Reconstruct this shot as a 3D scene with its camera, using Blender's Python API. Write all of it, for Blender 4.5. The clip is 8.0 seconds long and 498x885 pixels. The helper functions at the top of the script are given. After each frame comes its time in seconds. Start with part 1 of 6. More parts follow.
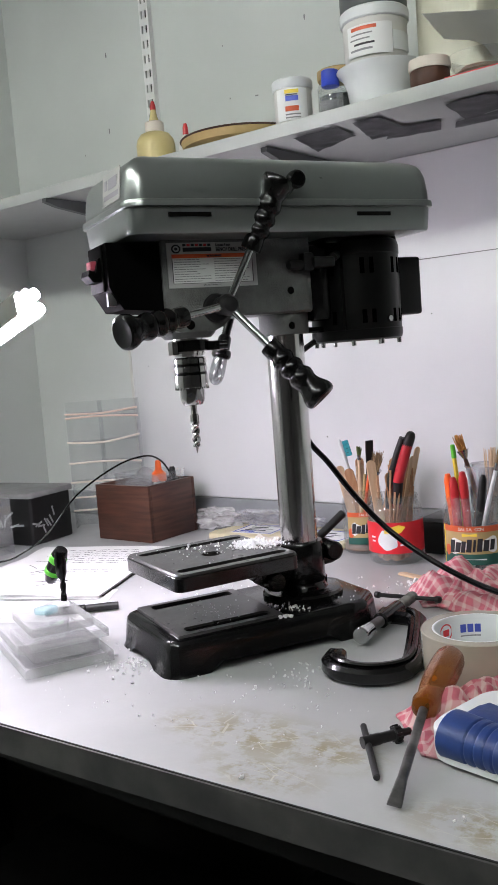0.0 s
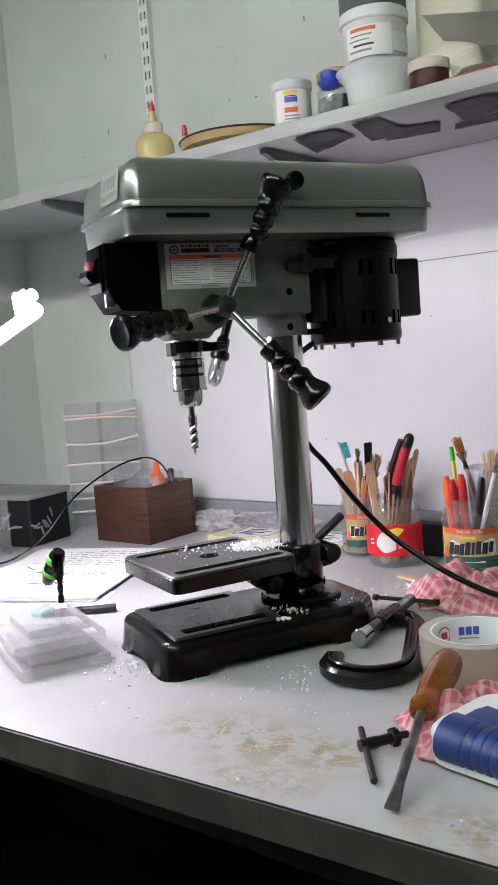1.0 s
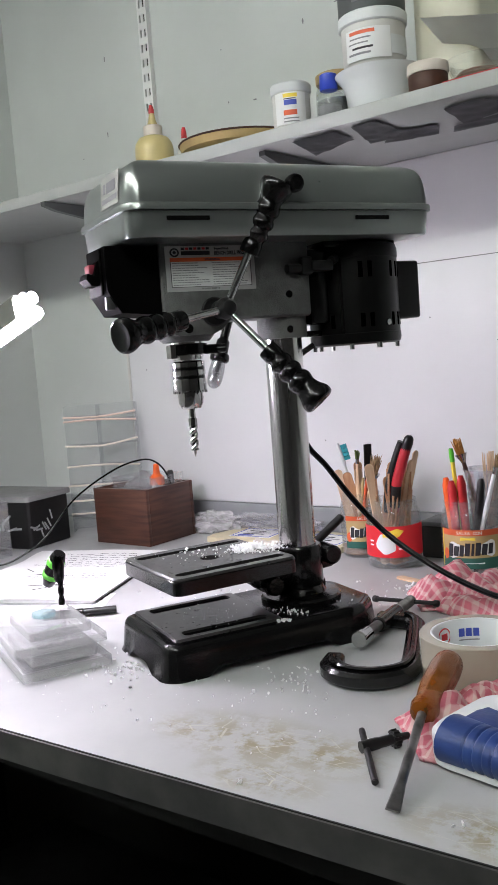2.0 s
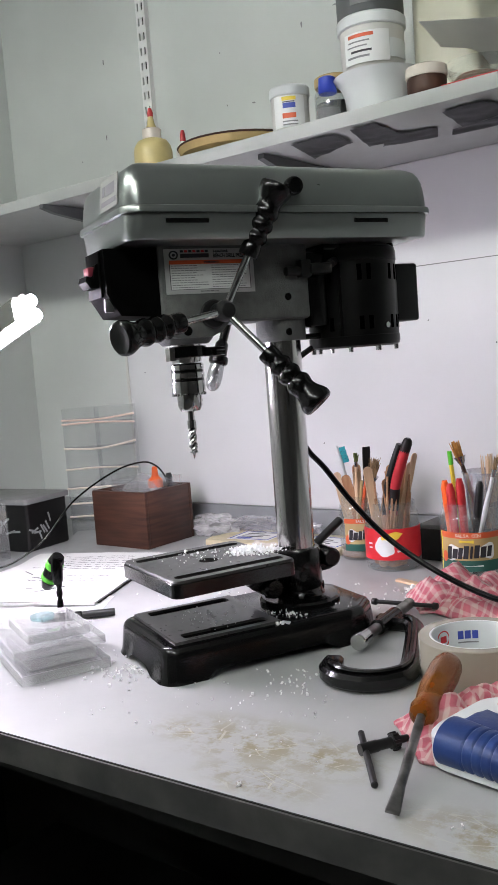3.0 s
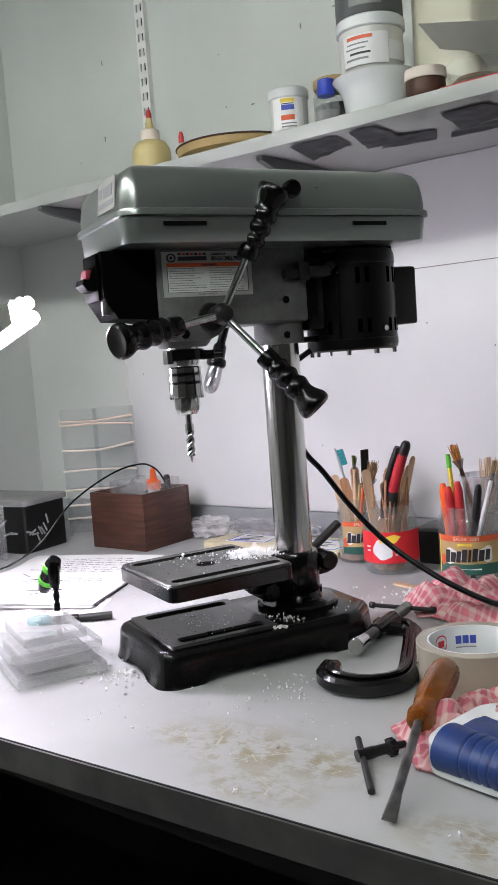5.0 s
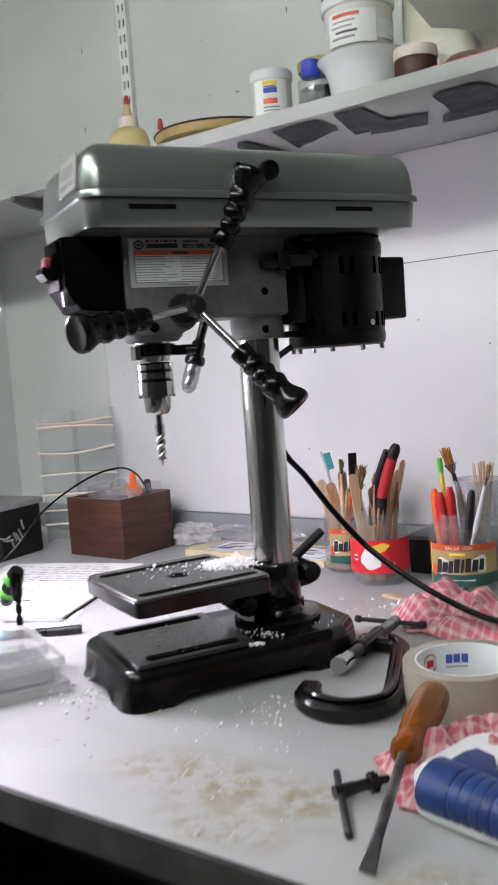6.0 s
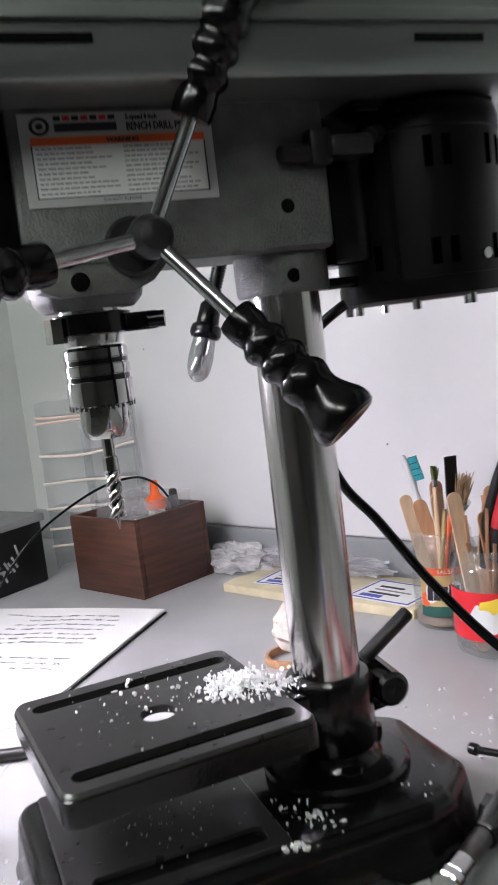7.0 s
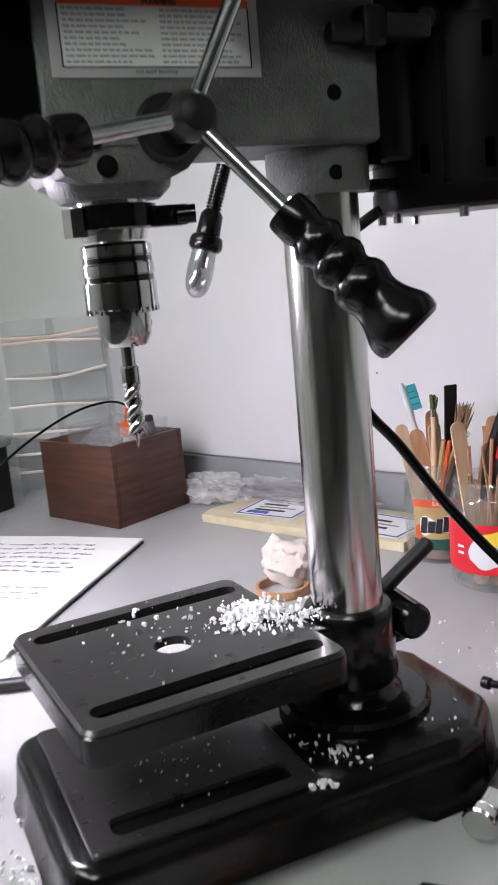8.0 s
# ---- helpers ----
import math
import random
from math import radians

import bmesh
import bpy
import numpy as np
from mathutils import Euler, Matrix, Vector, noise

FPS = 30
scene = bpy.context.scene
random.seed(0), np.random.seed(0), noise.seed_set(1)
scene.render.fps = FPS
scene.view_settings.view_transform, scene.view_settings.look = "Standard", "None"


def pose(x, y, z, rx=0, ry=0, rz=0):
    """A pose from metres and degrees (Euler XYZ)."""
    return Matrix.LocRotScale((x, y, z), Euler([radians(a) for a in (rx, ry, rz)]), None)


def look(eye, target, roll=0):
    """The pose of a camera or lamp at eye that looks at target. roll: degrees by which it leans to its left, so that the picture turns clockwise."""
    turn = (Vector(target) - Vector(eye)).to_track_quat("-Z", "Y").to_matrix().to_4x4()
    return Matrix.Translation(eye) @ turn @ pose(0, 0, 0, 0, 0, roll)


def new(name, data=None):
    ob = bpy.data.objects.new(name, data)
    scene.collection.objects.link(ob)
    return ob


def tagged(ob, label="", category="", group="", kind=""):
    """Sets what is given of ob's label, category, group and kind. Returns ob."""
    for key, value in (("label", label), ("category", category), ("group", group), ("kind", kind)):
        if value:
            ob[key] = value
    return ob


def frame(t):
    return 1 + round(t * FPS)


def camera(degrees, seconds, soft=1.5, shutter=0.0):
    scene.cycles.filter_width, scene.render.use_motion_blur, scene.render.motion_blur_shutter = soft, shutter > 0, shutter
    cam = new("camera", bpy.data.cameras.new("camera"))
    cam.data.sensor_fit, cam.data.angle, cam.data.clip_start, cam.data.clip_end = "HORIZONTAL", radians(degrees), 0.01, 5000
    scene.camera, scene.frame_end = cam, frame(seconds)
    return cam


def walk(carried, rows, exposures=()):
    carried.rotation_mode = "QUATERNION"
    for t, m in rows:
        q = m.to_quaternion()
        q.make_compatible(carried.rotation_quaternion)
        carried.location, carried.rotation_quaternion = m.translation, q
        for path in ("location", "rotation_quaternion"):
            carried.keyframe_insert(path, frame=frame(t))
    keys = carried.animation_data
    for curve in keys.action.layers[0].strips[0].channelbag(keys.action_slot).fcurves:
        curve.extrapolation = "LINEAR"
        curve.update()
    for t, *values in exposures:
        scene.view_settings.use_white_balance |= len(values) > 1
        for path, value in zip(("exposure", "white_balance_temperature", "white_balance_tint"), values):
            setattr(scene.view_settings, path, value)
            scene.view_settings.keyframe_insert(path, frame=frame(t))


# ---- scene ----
cam = camera(31.0, 8.0, soft=1.15, shutter=0.5)
PATH = [
    (0.0, (0.7211, -0.9974, 1.2843), (-0.5212, 0.5573, 1.0854), -4.42),
    (0.5, (0.7204, -0.9961, 1.2844), (-0.5224, 0.5586, 1.0880), -4.27),
    (1.0, (0.7205, -0.9935, 1.2828), (-0.5212, 0.5624, 1.0891), -4.29),
    (1.5, (0.7206, -0.9950, 1.2845), (-0.5202, 0.5616, 1.0912), -4.35),
    (3.0, (0.7194, -0.9975, 1.2839), (-0.5162, 0.5642, 1.0987), -4.34),
    (3.5, (0.7201, -0.9970, 1.2838), (-0.5148, 0.5654, 1.1003), -4.32),
    (4.0, (0.7192, -0.9962, 1.2835), (-0.5141, 0.5679, 1.1026), -4.33),
    (4.5, (0.7195, -0.9947, 1.2879), (-0.5149, 0.5680, 1.1026), -4.23),
    (5.8, (0.7068, -0.9706, 1.2832), (-0.5256, 0.5942, 1.1023), -4.25),
    (6.0, (0.6876, -0.9117, 1.2758), (-0.5408, 0.6567, 1.0994), -4.11),
    (6.3, (0.6369, -0.8378, 1.2894), (-0.6186, 0.7088, 1.1111), -4.77),
    (6.5, (0.5947, -0.7580, 1.2921), (-0.7322, 0.7263, 1.1021), -6.01),
    (6.8, (0.4880, -0.5919, 1.2832), (-0.8851, 0.8462, 1.0680), -6.98),
    (7.0, (0.4243, -0.4985, 1.2830), (-0.9464, 0.9365, 1.0341), -6.93),
    (7.2, (0.4000, -0.4861, 1.2886), (-0.9622, 0.9513, 1.0090), -6.75),
    (7.4, (0.3912, -0.5141, 1.2918), (-0.9439, 0.9308, 0.9315), -5.51),
    (7.5, (0.3873, -0.5245, 1.2852), (-0.9384, 0.9237, 0.9041), -5.29),
    (7.6, (0.3939, -0.5359, 1.2813), (-0.9253, 0.9159, 0.8914), -5.24),
    (8.0, (0.3496, -0.5020, 1.2685), (-0.9227, 0.9879, 0.8668), -5.11),
]
walk(cam, [(t, look(eye, target, roll)) for t, eye, target, roll in PATH])

# ---- light: a lit tube lamp over the bench, ceiling tubes further back in the room ----
LAMP_GLOW, CEIL_GLOW = 230.0, 57.0
world = bpy.data.worlds.new("room_world")
scene.world = world
world.use_nodes = True
world.node_tree.nodes["Background"].inputs[0].default_value = (0.8, 0.9, 1.0, 1)
world.node_tree.nodes["Background"].inputs[1].default_value = 0.02
scene.view_settings.exposure = -0.15

BT = 0.90          # bench top
WALL_Y = 0.545     # back wall
LEFT_X = -1.213    # left wall
PRESS = pose(0, 0, BT, 0, 0, 64)


# ---- materials ----
def mat(name, col, rough=0.5, metal=0.0, var=0.12, scale=12.0, bump=0.0, bscale=300.0, coat=0.0,
        trans=0.0, ior=1.45, col2=None, stretch=(1, 1, 1), rvar=0.08, alpha=1.0, island=0.0):
    m = bpy.data.materials.new(name)
    m.use_nodes = True
    n, l = m.node_tree.nodes, m.node_tree.links
    b = n["Principled BSDF"]
    tc = n.new("ShaderNodeTexCoord")
    mp = n.new("ShaderNodeMapping")
    mp.inputs["Scale"].default_value = stretch
    l.new(tc.outputs["Object"], mp.inputs["Vector"])
    nz = n.new("ShaderNodeTexNoise")
    nz.inputs["Scale"].default_value, nz.inputs["Detail"].default_value = scale, 6
    l.new(mp.outputs[0], nz.inputs["Vector"])
    ramp = n.new("ShaderNodeValToRGB")
    c2 = col2 or tuple(min(1, c * (1 + var)) for c in col)
    c1 = col if col2 else tuple(c * (1 - var) for c in col)
    ramp.color_ramp.elements[0].position, ramp.color_ramp.elements[1].position = 0.25, 0.75
    ramp.color_ramp.interpolation = "EASE"
    ramp.color_ramp.elements[0].color, ramp.color_ramp.elements[1].color = (*c1, 1), (*c2, 1)
    l.new(nz.outputs["Fac"], ramp.inputs[0])
    out = ramp.outputs[0]
    if island:
        gi = n.new("ShaderNodeNewGeometry")
        hv = n.new("ShaderNodeHueSaturation")
        ma = n.new("ShaderNodeMath")
        ma.operation = "MULTIPLY_ADD"
        ma.inputs[1].default_value, ma.inputs[2].default_value = island, 1 - island / 2
        l.new(gi.outputs["Random Per Island"], ma.inputs[0])
        l.new(ma.outputs[0], hv.inputs["Value"])
        l.new(out, hv.inputs["Color"])
        out = hv.outputs[0]
    l.new(out, b.inputs["Base Color"])
    b.inputs["Metallic"].default_value = metal
    b.inputs["IOR"].default_value = ior
    b.inputs["Transmission Weight"].default_value = trans
    b.inputs["Coat Weight"].default_value = coat
    b.inputs["Coat Roughness"].default_value = 0.08
    b.inputs["Alpha"].default_value = alpha
    mr = n.new("ShaderNodeMapRange")
    mr.inputs["To Min"].default_value, mr.inputs["To Max"].default_value = max(0.02, rough - rvar), min(1, rough + rvar)
    nz2 = n.new("ShaderNodeTexNoise")
    nz2.inputs["Scale"].default_value, nz2.inputs["Detail"].default_value = scale * 4.3, 4
    l.new(mp.outputs[0], nz2.inputs["Vector"])
    l.new(nz2.outputs["Fac"], mr.inputs["Value"])
    l.new(mr.outputs[0], b.inputs["Roughness"])
    if bump:
        bn = n.new("ShaderNodeTexNoise")
        bn.inputs["Scale"].default_value, bn.inputs["Detail"].default_value = bscale, 3
        l.new(mp.outputs[0], bn.inputs["Vector"])
        bp = n.new("ShaderNodeBump")
        bp.inputs["Strength"].default_value, bp.inputs["Distance"].default_value = min(1.0, bump), 0.002
        l.new(bn.outputs["Fac"], bp.inputs["Height"])
        l.new(bp.outputs[0], b.inputs["Normal"])
    return m


def glow(name, col, strength):
    m = bpy.data.materials.new(name)
    m.use_nodes = True
    b = m.node_tree.nodes["Principled BSDF"]
    b.inputs["Base Color"].default_value = (0.9, 0.9, 0.9, 1)
    b.inputs["Emission Color"].default_value = (*col, 1)
    b.inputs["Emission Strength"].default_value = strength
    return m


M_WALL = mat("wall_paint", (0.60, 0.62, 0.60), 0.6, var=0.05, scale=3, bump=0.12, bscale=90)
M_BOARD = mat("white_board", (0.68, 0.68, 0.69), 0.42, var=0.03, scale=4, bump=0.06, bscale=60)
# unseen ceiling, far walls and floor, coloured dark to hold down bounce light
M_CEIL = mat("ceiling_paint", (0.40, 0.40, 0.39), 0.8, var=0.05)
M_BACKWALL = mat("unseen_wall_dark", (0.07, 0.068, 0.066), 0.6, var=0.3, scale=6)
M_FLOOR = mat("concrete", (0.10, 0.097, 0.094), 0.8, var=0.25, scale=8, bump=0.3)
M_SHELF = mat("shelf_paint", (0.43, 0.44, 0.43), 0.5, var=0.06, scale=6, bump=0.1, bscale=150)
M_EDGE = mat("dark_edging", (0.028, 0.028, 0.028), 0.5, col2=(0.065, 0.063, 0.060), scale=22, bump=0.1)
M_SPLASH = mat("grey_splash", (0.27, 0.28, 0.29), 0.5, var=0.1, scale=9)
# near black; also stands in for the shade under the bench
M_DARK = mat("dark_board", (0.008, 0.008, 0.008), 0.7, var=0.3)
M_BLACK = mat("black_enamel", (0.004, 0.004, 0.0042), 0.17, var=0.25, scale=40, bump=0.10, bscale=260, rvar=0.08)
M_TABLE = mat("worn_black_top", (0.018, 0.0172, 0.0170), 0.30, var=0.2, scale=18, rvar=0.08, coat=0.3)
M_PLASTIC = mat("black_plastic", (0.003, 0.003, 0.003), 0.20, var=0.2, scale=60, rvar=0.06, ior=1.38)
M_RUBBERY = mat("matt_black_plastic", (0.006, 0.006, 0.006), 0.42, var=0.2, scale=60, bump=0.05, bscale=700)
M_STEEL = mat("polished_steel", (0.68, 0.67, 0.66), 0.17, metal=1.0, var=0.06, scale=60, stretch=(5, 5, 0.06), rvar=0.05)
M_CHROME = mat("bright_steel", (0.55, 0.545, 0.54), 0.10, metal=1.0, var=0.1, scale=60, rvar=0.06)
M_ROD = mat("plated_rod", (0.55, 0.56, 0.56), 0.2, metal=1.0, var=0.1, scale=60)
M_HAMMER = mat("grey_hammered_casting", (0.108, 0.112, 0.109), 0.40, metal=0.3, var=0.18, scale=60, bump=0.7, bscale=620, rvar=0.12)
M_COVER = mat("grey_green_cover_paint", (0.33, 0.355, 0.343), 0.29, metal=0.85, var=0.03, scale=10, rvar=0.03, stretch=(0.4, 0.4, 2))
M_WHITE = mat("white_plastic", (0.60, 0.59, 0.56), 0.4, var=0.05)
M_LABEL = mat("silver_label", (0.46, 0.46, 0.46), 0.4, metal=0.2, var=0.06)
M_PAPER = mat("white_paper", (0.78, 0.78, 0.77), 0.75, var=0.03, scale=20)
M_INK = mat("black_ink", (0.02, 0.02, 0.025), 0.6)
M_GREYINK = mat("grey_ink", (0.22, 0.22, 0.23), 0.6)
M_ORANGE = mat("orange_print", (0.75, 0.12, 0.03), 0.5)
M_RED = mat("red_plastic", (0.55, 0.03, 0.035), 0.35)
M_GREEN = mat("green_plastic", (0.12, 0.55, 0.05), 0.3)
M_TUBE = glow("lit_tube", (1.02, 0.925, 1.10), LAMP_GLOW)
M_CTUBE = glow("lit_ceiling_panel", (0.96, 1.0, 0.97), CEIL_GLOW)


def bench_material():
    """Light grey laminate with a yellowed, scratched stain near the front edge."""
    m = mat("grey_laminate", (0.37, 0.375, 0.375), 0.36, var=0.08, scale=5, bump=0.03, bscale=200, rvar=0.1)
    n, l = m.node_tree.nodes, m.node_tree.links
    b = n["Principled BSDF"]
    base = b.inputs["Base Color"].links[0].from_socket
    tc = n.new("ShaderNodeTexCoord")
    total = None
    for cx, cy, rx, ry in ((0.165, -0.325, 0.105, 0.050), (0.215, -0.385, 0.065, 0.030), (0.10, -0.335, 0.060, 0.026), (0.245, -0.320, 0.06, 0.04), (0.45, -0.375, 0.09, 0.035)):
        mp = n.new("ShaderNodeMapping")
        mp.vector_type = "TEXTURE"
        mp.inputs["Location"].default_value, mp.inputs["Scale"].default_value = (cx, cy, 0), (rx, ry, 1000)
        l.new(tc.outputs["Object"], mp.inputs["Vector"])
        ln = n.new("ShaderNodeVectorMath")
        ln.operation = "LENGTH"
        l.new(mp.outputs[0], ln.inputs[0])
        mr = n.new("ShaderNodeMapRange")
        mr.inputs["From Min"].default_value, mr.inputs["From Max"].default_value = 1.3, 0.2
        l.new(ln.outputs["Value"], mr.inputs["Value"])
        if total is None:
            total = mr.outputs[0]
        else:
            mx = n.new("ShaderNodeMath")
            mx.operation = "MAXIMUM"
            l.new(total, mx.inputs[0]), l.new(mr.outputs[0], mx.inputs[1])
            total = mx.outputs[0]
    nz = n.new("ShaderNodeTexNoise")
    nz.inputs["Scale"].default_value, nz.inputs["Detail"].default_value, nz.inputs["Roughness"].default_value = 38, 8, 0.7
    l.new(tc.outputs["Object"], nz.inputs["Vector"])
    rp = n.new("ShaderNodeMapRange")
    rp.inputs["From Min"].default_value, rp.inputs["From Max"].default_value = 0.44, 0.56
    l.new(nz.outputs["Fac"], rp.inputs["Value"])
    mu = n.new("ShaderNodeMath")
    mu.operation = "MULTIPLY"
    l.new(total, mu.inputs[0]), l.new(rp.outputs[0], mu.inputs[1])
    mix = n.new("ShaderNodeMix")
    mix.data_type = "RGBA"
    l.new(mu.outputs[0], mix.inputs["Factor"])
    l.new(base, mix.inputs["A"])
    mix.inputs["B"].default_value = (0.245, 0.215, 0.130, 1)
    # fine pale scratches
    wv = n.new("ShaderNodeTexVoronoi")
    wv.feature = "DISTANCE_TO_EDGE"
    wv.inputs["Scale"].default_value = 26
    mp2 = n.new("ShaderNodeMapping")
    mp2.inputs["Scale"].default_value, mp2.inputs["Rotation"].default_value = (0.5, 2.2, 1), (0, 0, 0.6)
    l.new(tc.outputs["Object"], mp2.inputs["Vector"])
    l.new(mp2.outputs[0], wv.inputs["Vector"])
    lt = n.new("ShaderNodeMath")
    lt.operation = "LESS_THAN"
    lt.inputs[1].default_value = 0.012
    l.new(wv.outputs["Distance"], lt.inputs[0])
    m2 = n.new("ShaderNodeMath")
    m2.operation = "MULTIPLY"
    l.new(lt.outputs[0], m2.inputs[0]), l.new(total, m2.inputs[1])
    m3 = n.new("ShaderNodeMath")
    m3.operation = "MULTIPLY"
    m3.inputs[1].default_value = 0.75
    l.new(m2.outputs[0], m3.inputs[0])
    mix2 = n.new("ShaderNodeMix")
    mix2.data_type = "RGBA"
    l.new(m3.outputs[0], mix2.inputs["Factor"])
    l.new(mix.outputs["Result"], mix2.inputs["A"])
    mix2.inputs["B"].default_value = (0.50, 0.48, 0.40, 1)
    l.new(mix2.outputs["Result"], b.inputs["Base Color"])
    return m


M_BENCH = bench_material()


def clear(name, tint=(0.93, 0.95, 0.95), gloss=0.10, rough=0.08, haze=0.0, uneven=0.5):
    """Thin clear plastic or glass: mostly see-through, with a sheen that grows towards grazing angles."""
    m = bpy.data.materials.new(name)
    m.use_nodes = True
    n, l = m.node_tree.nodes, m.node_tree.links
    n.remove(n["Principled BSDF"])
    tr, gl, df = n.new("ShaderNodeBsdfTransparent"), n.new("ShaderNodeBsdfGlossy"), n.new("ShaderNodeBsdfDiffuse")
    tr.inputs[0].default_value = (*tint, 1)
    gl.inputs["Roughness"].default_value = rough
    df.inputs[0].default_value = (0.8, 0.8, 0.8, 1)
    lw = n.new("ShaderNodeLayerWeight")
    lw.inputs["Blend"].default_value = 0.25
    ma = n.new("ShaderNodeMath")
    ma.operation = "MULTIPLY_ADD"
    ma.inputs[1].default_value, ma.inputs[2].default_value = 0.6, gloss * 0.5
    pw = n.new("ShaderNodeMath")
    pw.operation = "POWER"
    pw.inputs[1].default_value = 2.2
    l.new(lw.outputs["Facing"], pw.inputs[0])
    l.new(pw.outputs[0], ma.inputs[0])
    mx, mh = n.new("ShaderNodeMixShader"), n.new("ShaderNodeMixShader")
    nz = n.new("ShaderNodeTexNoise")
    nz.inputs["Scale"].default_value = 7
    mr = n.new("ShaderNodeMapRange")
    mr.inputs["From Min"].default_value, mr.inputs["From Max"].default_value = 0.3, 0.7
    mr.inputs["To Min"].default_value, mr.inputs["To Max"].default_value = haze * (1 - uneven), haze * (1 + uneven)
    l.new(nz.outputs["Fac"], mr.inputs["Value"])
    l.new(mr.outputs[0], mh.inputs[0])
    l.new(tr.outputs[0], mh.inputs[1]), l.new(df.outputs[0], mh.inputs[2])
    l.new(ma.outputs[0], mx.inputs[0])
    l.new(mh.outputs[0], mx.inputs[1]), l.new(gl.outputs[0], mx.inputs[2])
    l.new(mx.outputs[0], n["Material Output"].inputs["Surface"])
    return m


M_BULB = clear("bulb_glass", (0.62, 0.63, 0.64), 0.55, 0.04, 0.03)


# ---- mesh helpers ----
def part(name, bm, material, parent=None, label="", smooth=35):
    me = bpy.data.meshes.new(name)
    bmesh.ops.recalc_face_normals(bm, faces=bm.faces)
    bm.to_mesh(me)
    bm.free()
    me.materials.append(material)
    if smooth:
        me.shade_smooth()
        me.set_sharp_from_angle(angle=radians(smooth))
    ob = new(name, me)
    if parent is not None:
        ob.parent = parent
    if label:
        ob["label"] = label
    return ob


def thing(name, m, label, category, group="", kind=""):
    ob = new(name)
    ob.empty_display_size = 0.02
    ob.matrix_world = m
    return tagged(ob, label, category, group, kind)


def xf(bm, m):
    bmesh.ops.transform(bm, matrix=m, verts=bm.verts)
    return bm


def join(*bms):
    out = bmesh.new()
    for b in bms:
        me = bpy.data.meshes.new("tmp")
        b.to_mesh(me)
        b.free()
        out.from_mesh(me)
        bpy.data.meshes.remove(me)
    return out


def box(x0, y0, z0, x1, y1, z1, b=0.0, seg=2):
    bm = bmesh.new()
    bmesh.ops.create_cube(bm, size=1)
    xf(bm, Matrix.Translation(((x0 + x1) / 2, (y0 + y1) / 2, (z0 + z1) / 2)) @ Matrix.Diagonal((x1 - x0, y1 - y0, z1 - z0, 1)))
    if b:
        bmesh.ops.bevel(bm, geom=list(bm.edges), offset=b, segments=seg, affect="EDGES", profile=0.5)
    return bm


def rr(x0, y0, x1, y1, r, n=6):
    pts = []
    for cx, cy, a0 in ((x1 - r, y1 - r, 0), (x0 + r, y1 - r, 90), (x0 + r, y0 + r, 180), (x1 - r, y0 + r, 270)):
        for i in range(n + 1):
            a = radians(a0 + 90 * i / n)
            pts.append((cx + r * math.cos(a), cy + r * math.sin(a)))
    return pts


def circ(cx, cy, r, n=32):
    return [(cx + r * math.cos(2 * math.pi * i / n), cy + r * math.sin(2 * math.pi * i / n)) for i in range(n)]


def inset(o, d):
    res = []
    k = len(o)
    for i in range(k):
        ax, ay = o[i - 1]
        bx, by = o[(i + 1) % k]
        tx, ty = bx - ax, by - ay
        h = math.hypot(tx, ty) or 1
        res.append((o[i][0] - ty / h * d, o[i][1] + tx / h * d))
    return res


def loft(rings, cap0=True, cap1=True, closed=True):
    bm = bmesh.new()
    vs = [[bm.verts.new(p) for p in r] for r in rings]
    for a, b in zip(vs, vs[1:]):
        k = len(a)
        for i in range(k if closed else k - 1):
            j = (i + 1) % k
            bm.faces.new((a[i], a[j], b[j], b[i]))
    if cap0:
        bm.faces.new(list(reversed(vs[0])))
    if cap1:
        bm.faces.new(vs[-1])
    return bm


def prism(o, z0, z1, b=0.0, b0=0.0):
    rings = []
    if b0:
        rings += [[(x, y, z0) for x, y in inset(o, b0)], [(x, y, z0 + b0) for x, y in o]]
    else:
        rings.append([(x, y, z0) for x, y in o])
    if b:
        rings += [[(x, y, z1 - b) for x, y in o], [(x, y, z1 - b * 0.3) for x, y in inset(o, b * 0.3)], [(x, y, z1) for x, y in inset(o, b)]]
    else:
        rings.append([(x, y, z1) for x, y in o])
    return loft(rings)


def plate(o, holes, z0, z1, b=0.0):
    """A slab with holes through it."""
    bm = bmesh.new()

    def loop(pts, z):
        vs = [bm.verts.new((x, y, z)) for x, y in pts]
        return vs, [bm.edges.new((vs[i - 1], vs[i])) for i in range(len(vs))]

    def wall(a, c):
        for i in range(len(a)):
            bm.faces.new((a[i - 1], a[i], c[i], c[i - 1]))

    tops, bots = [], []
    top, e = loop(inset(o, b) if b else o, z1)
    tops += e
    bot, e2 = loop(o, z0)
    bots += e2
    if b:
        mid, _ = loop(o, z1 - b)
        wall(bot, mid), wall(mid, top)
    else:
        wall(bot, top)
    for h in holes:
        t, e = loop(h, z1)
        u, e2 = loop(h, z0)
        tops += e
        bots += e2
        wall(u, t)
    bmesh.ops.triangle_fill(bm, edges=tops, use_beauty=True)
    bmesh.ops.triangle_fill(bm, edges=bots, use_beauty=True)
    return bm


def lathe(profile, n=32, cap=True):
    rings = [[(r * math.cos(2 * math.pi * i / n), r * math.sin(2 * math.pi * i / n), z) for i in range(n)] for r, z in profile]
    return loft(rings, cap, cap)


def cyl(r, z0, z1, n=24, b=0.0):
    return lathe([(r - b, z0), (r, z0 + b), (r, z1 - b), (r - b, z1)] if b else [(r, z0), (r, z1)], n)


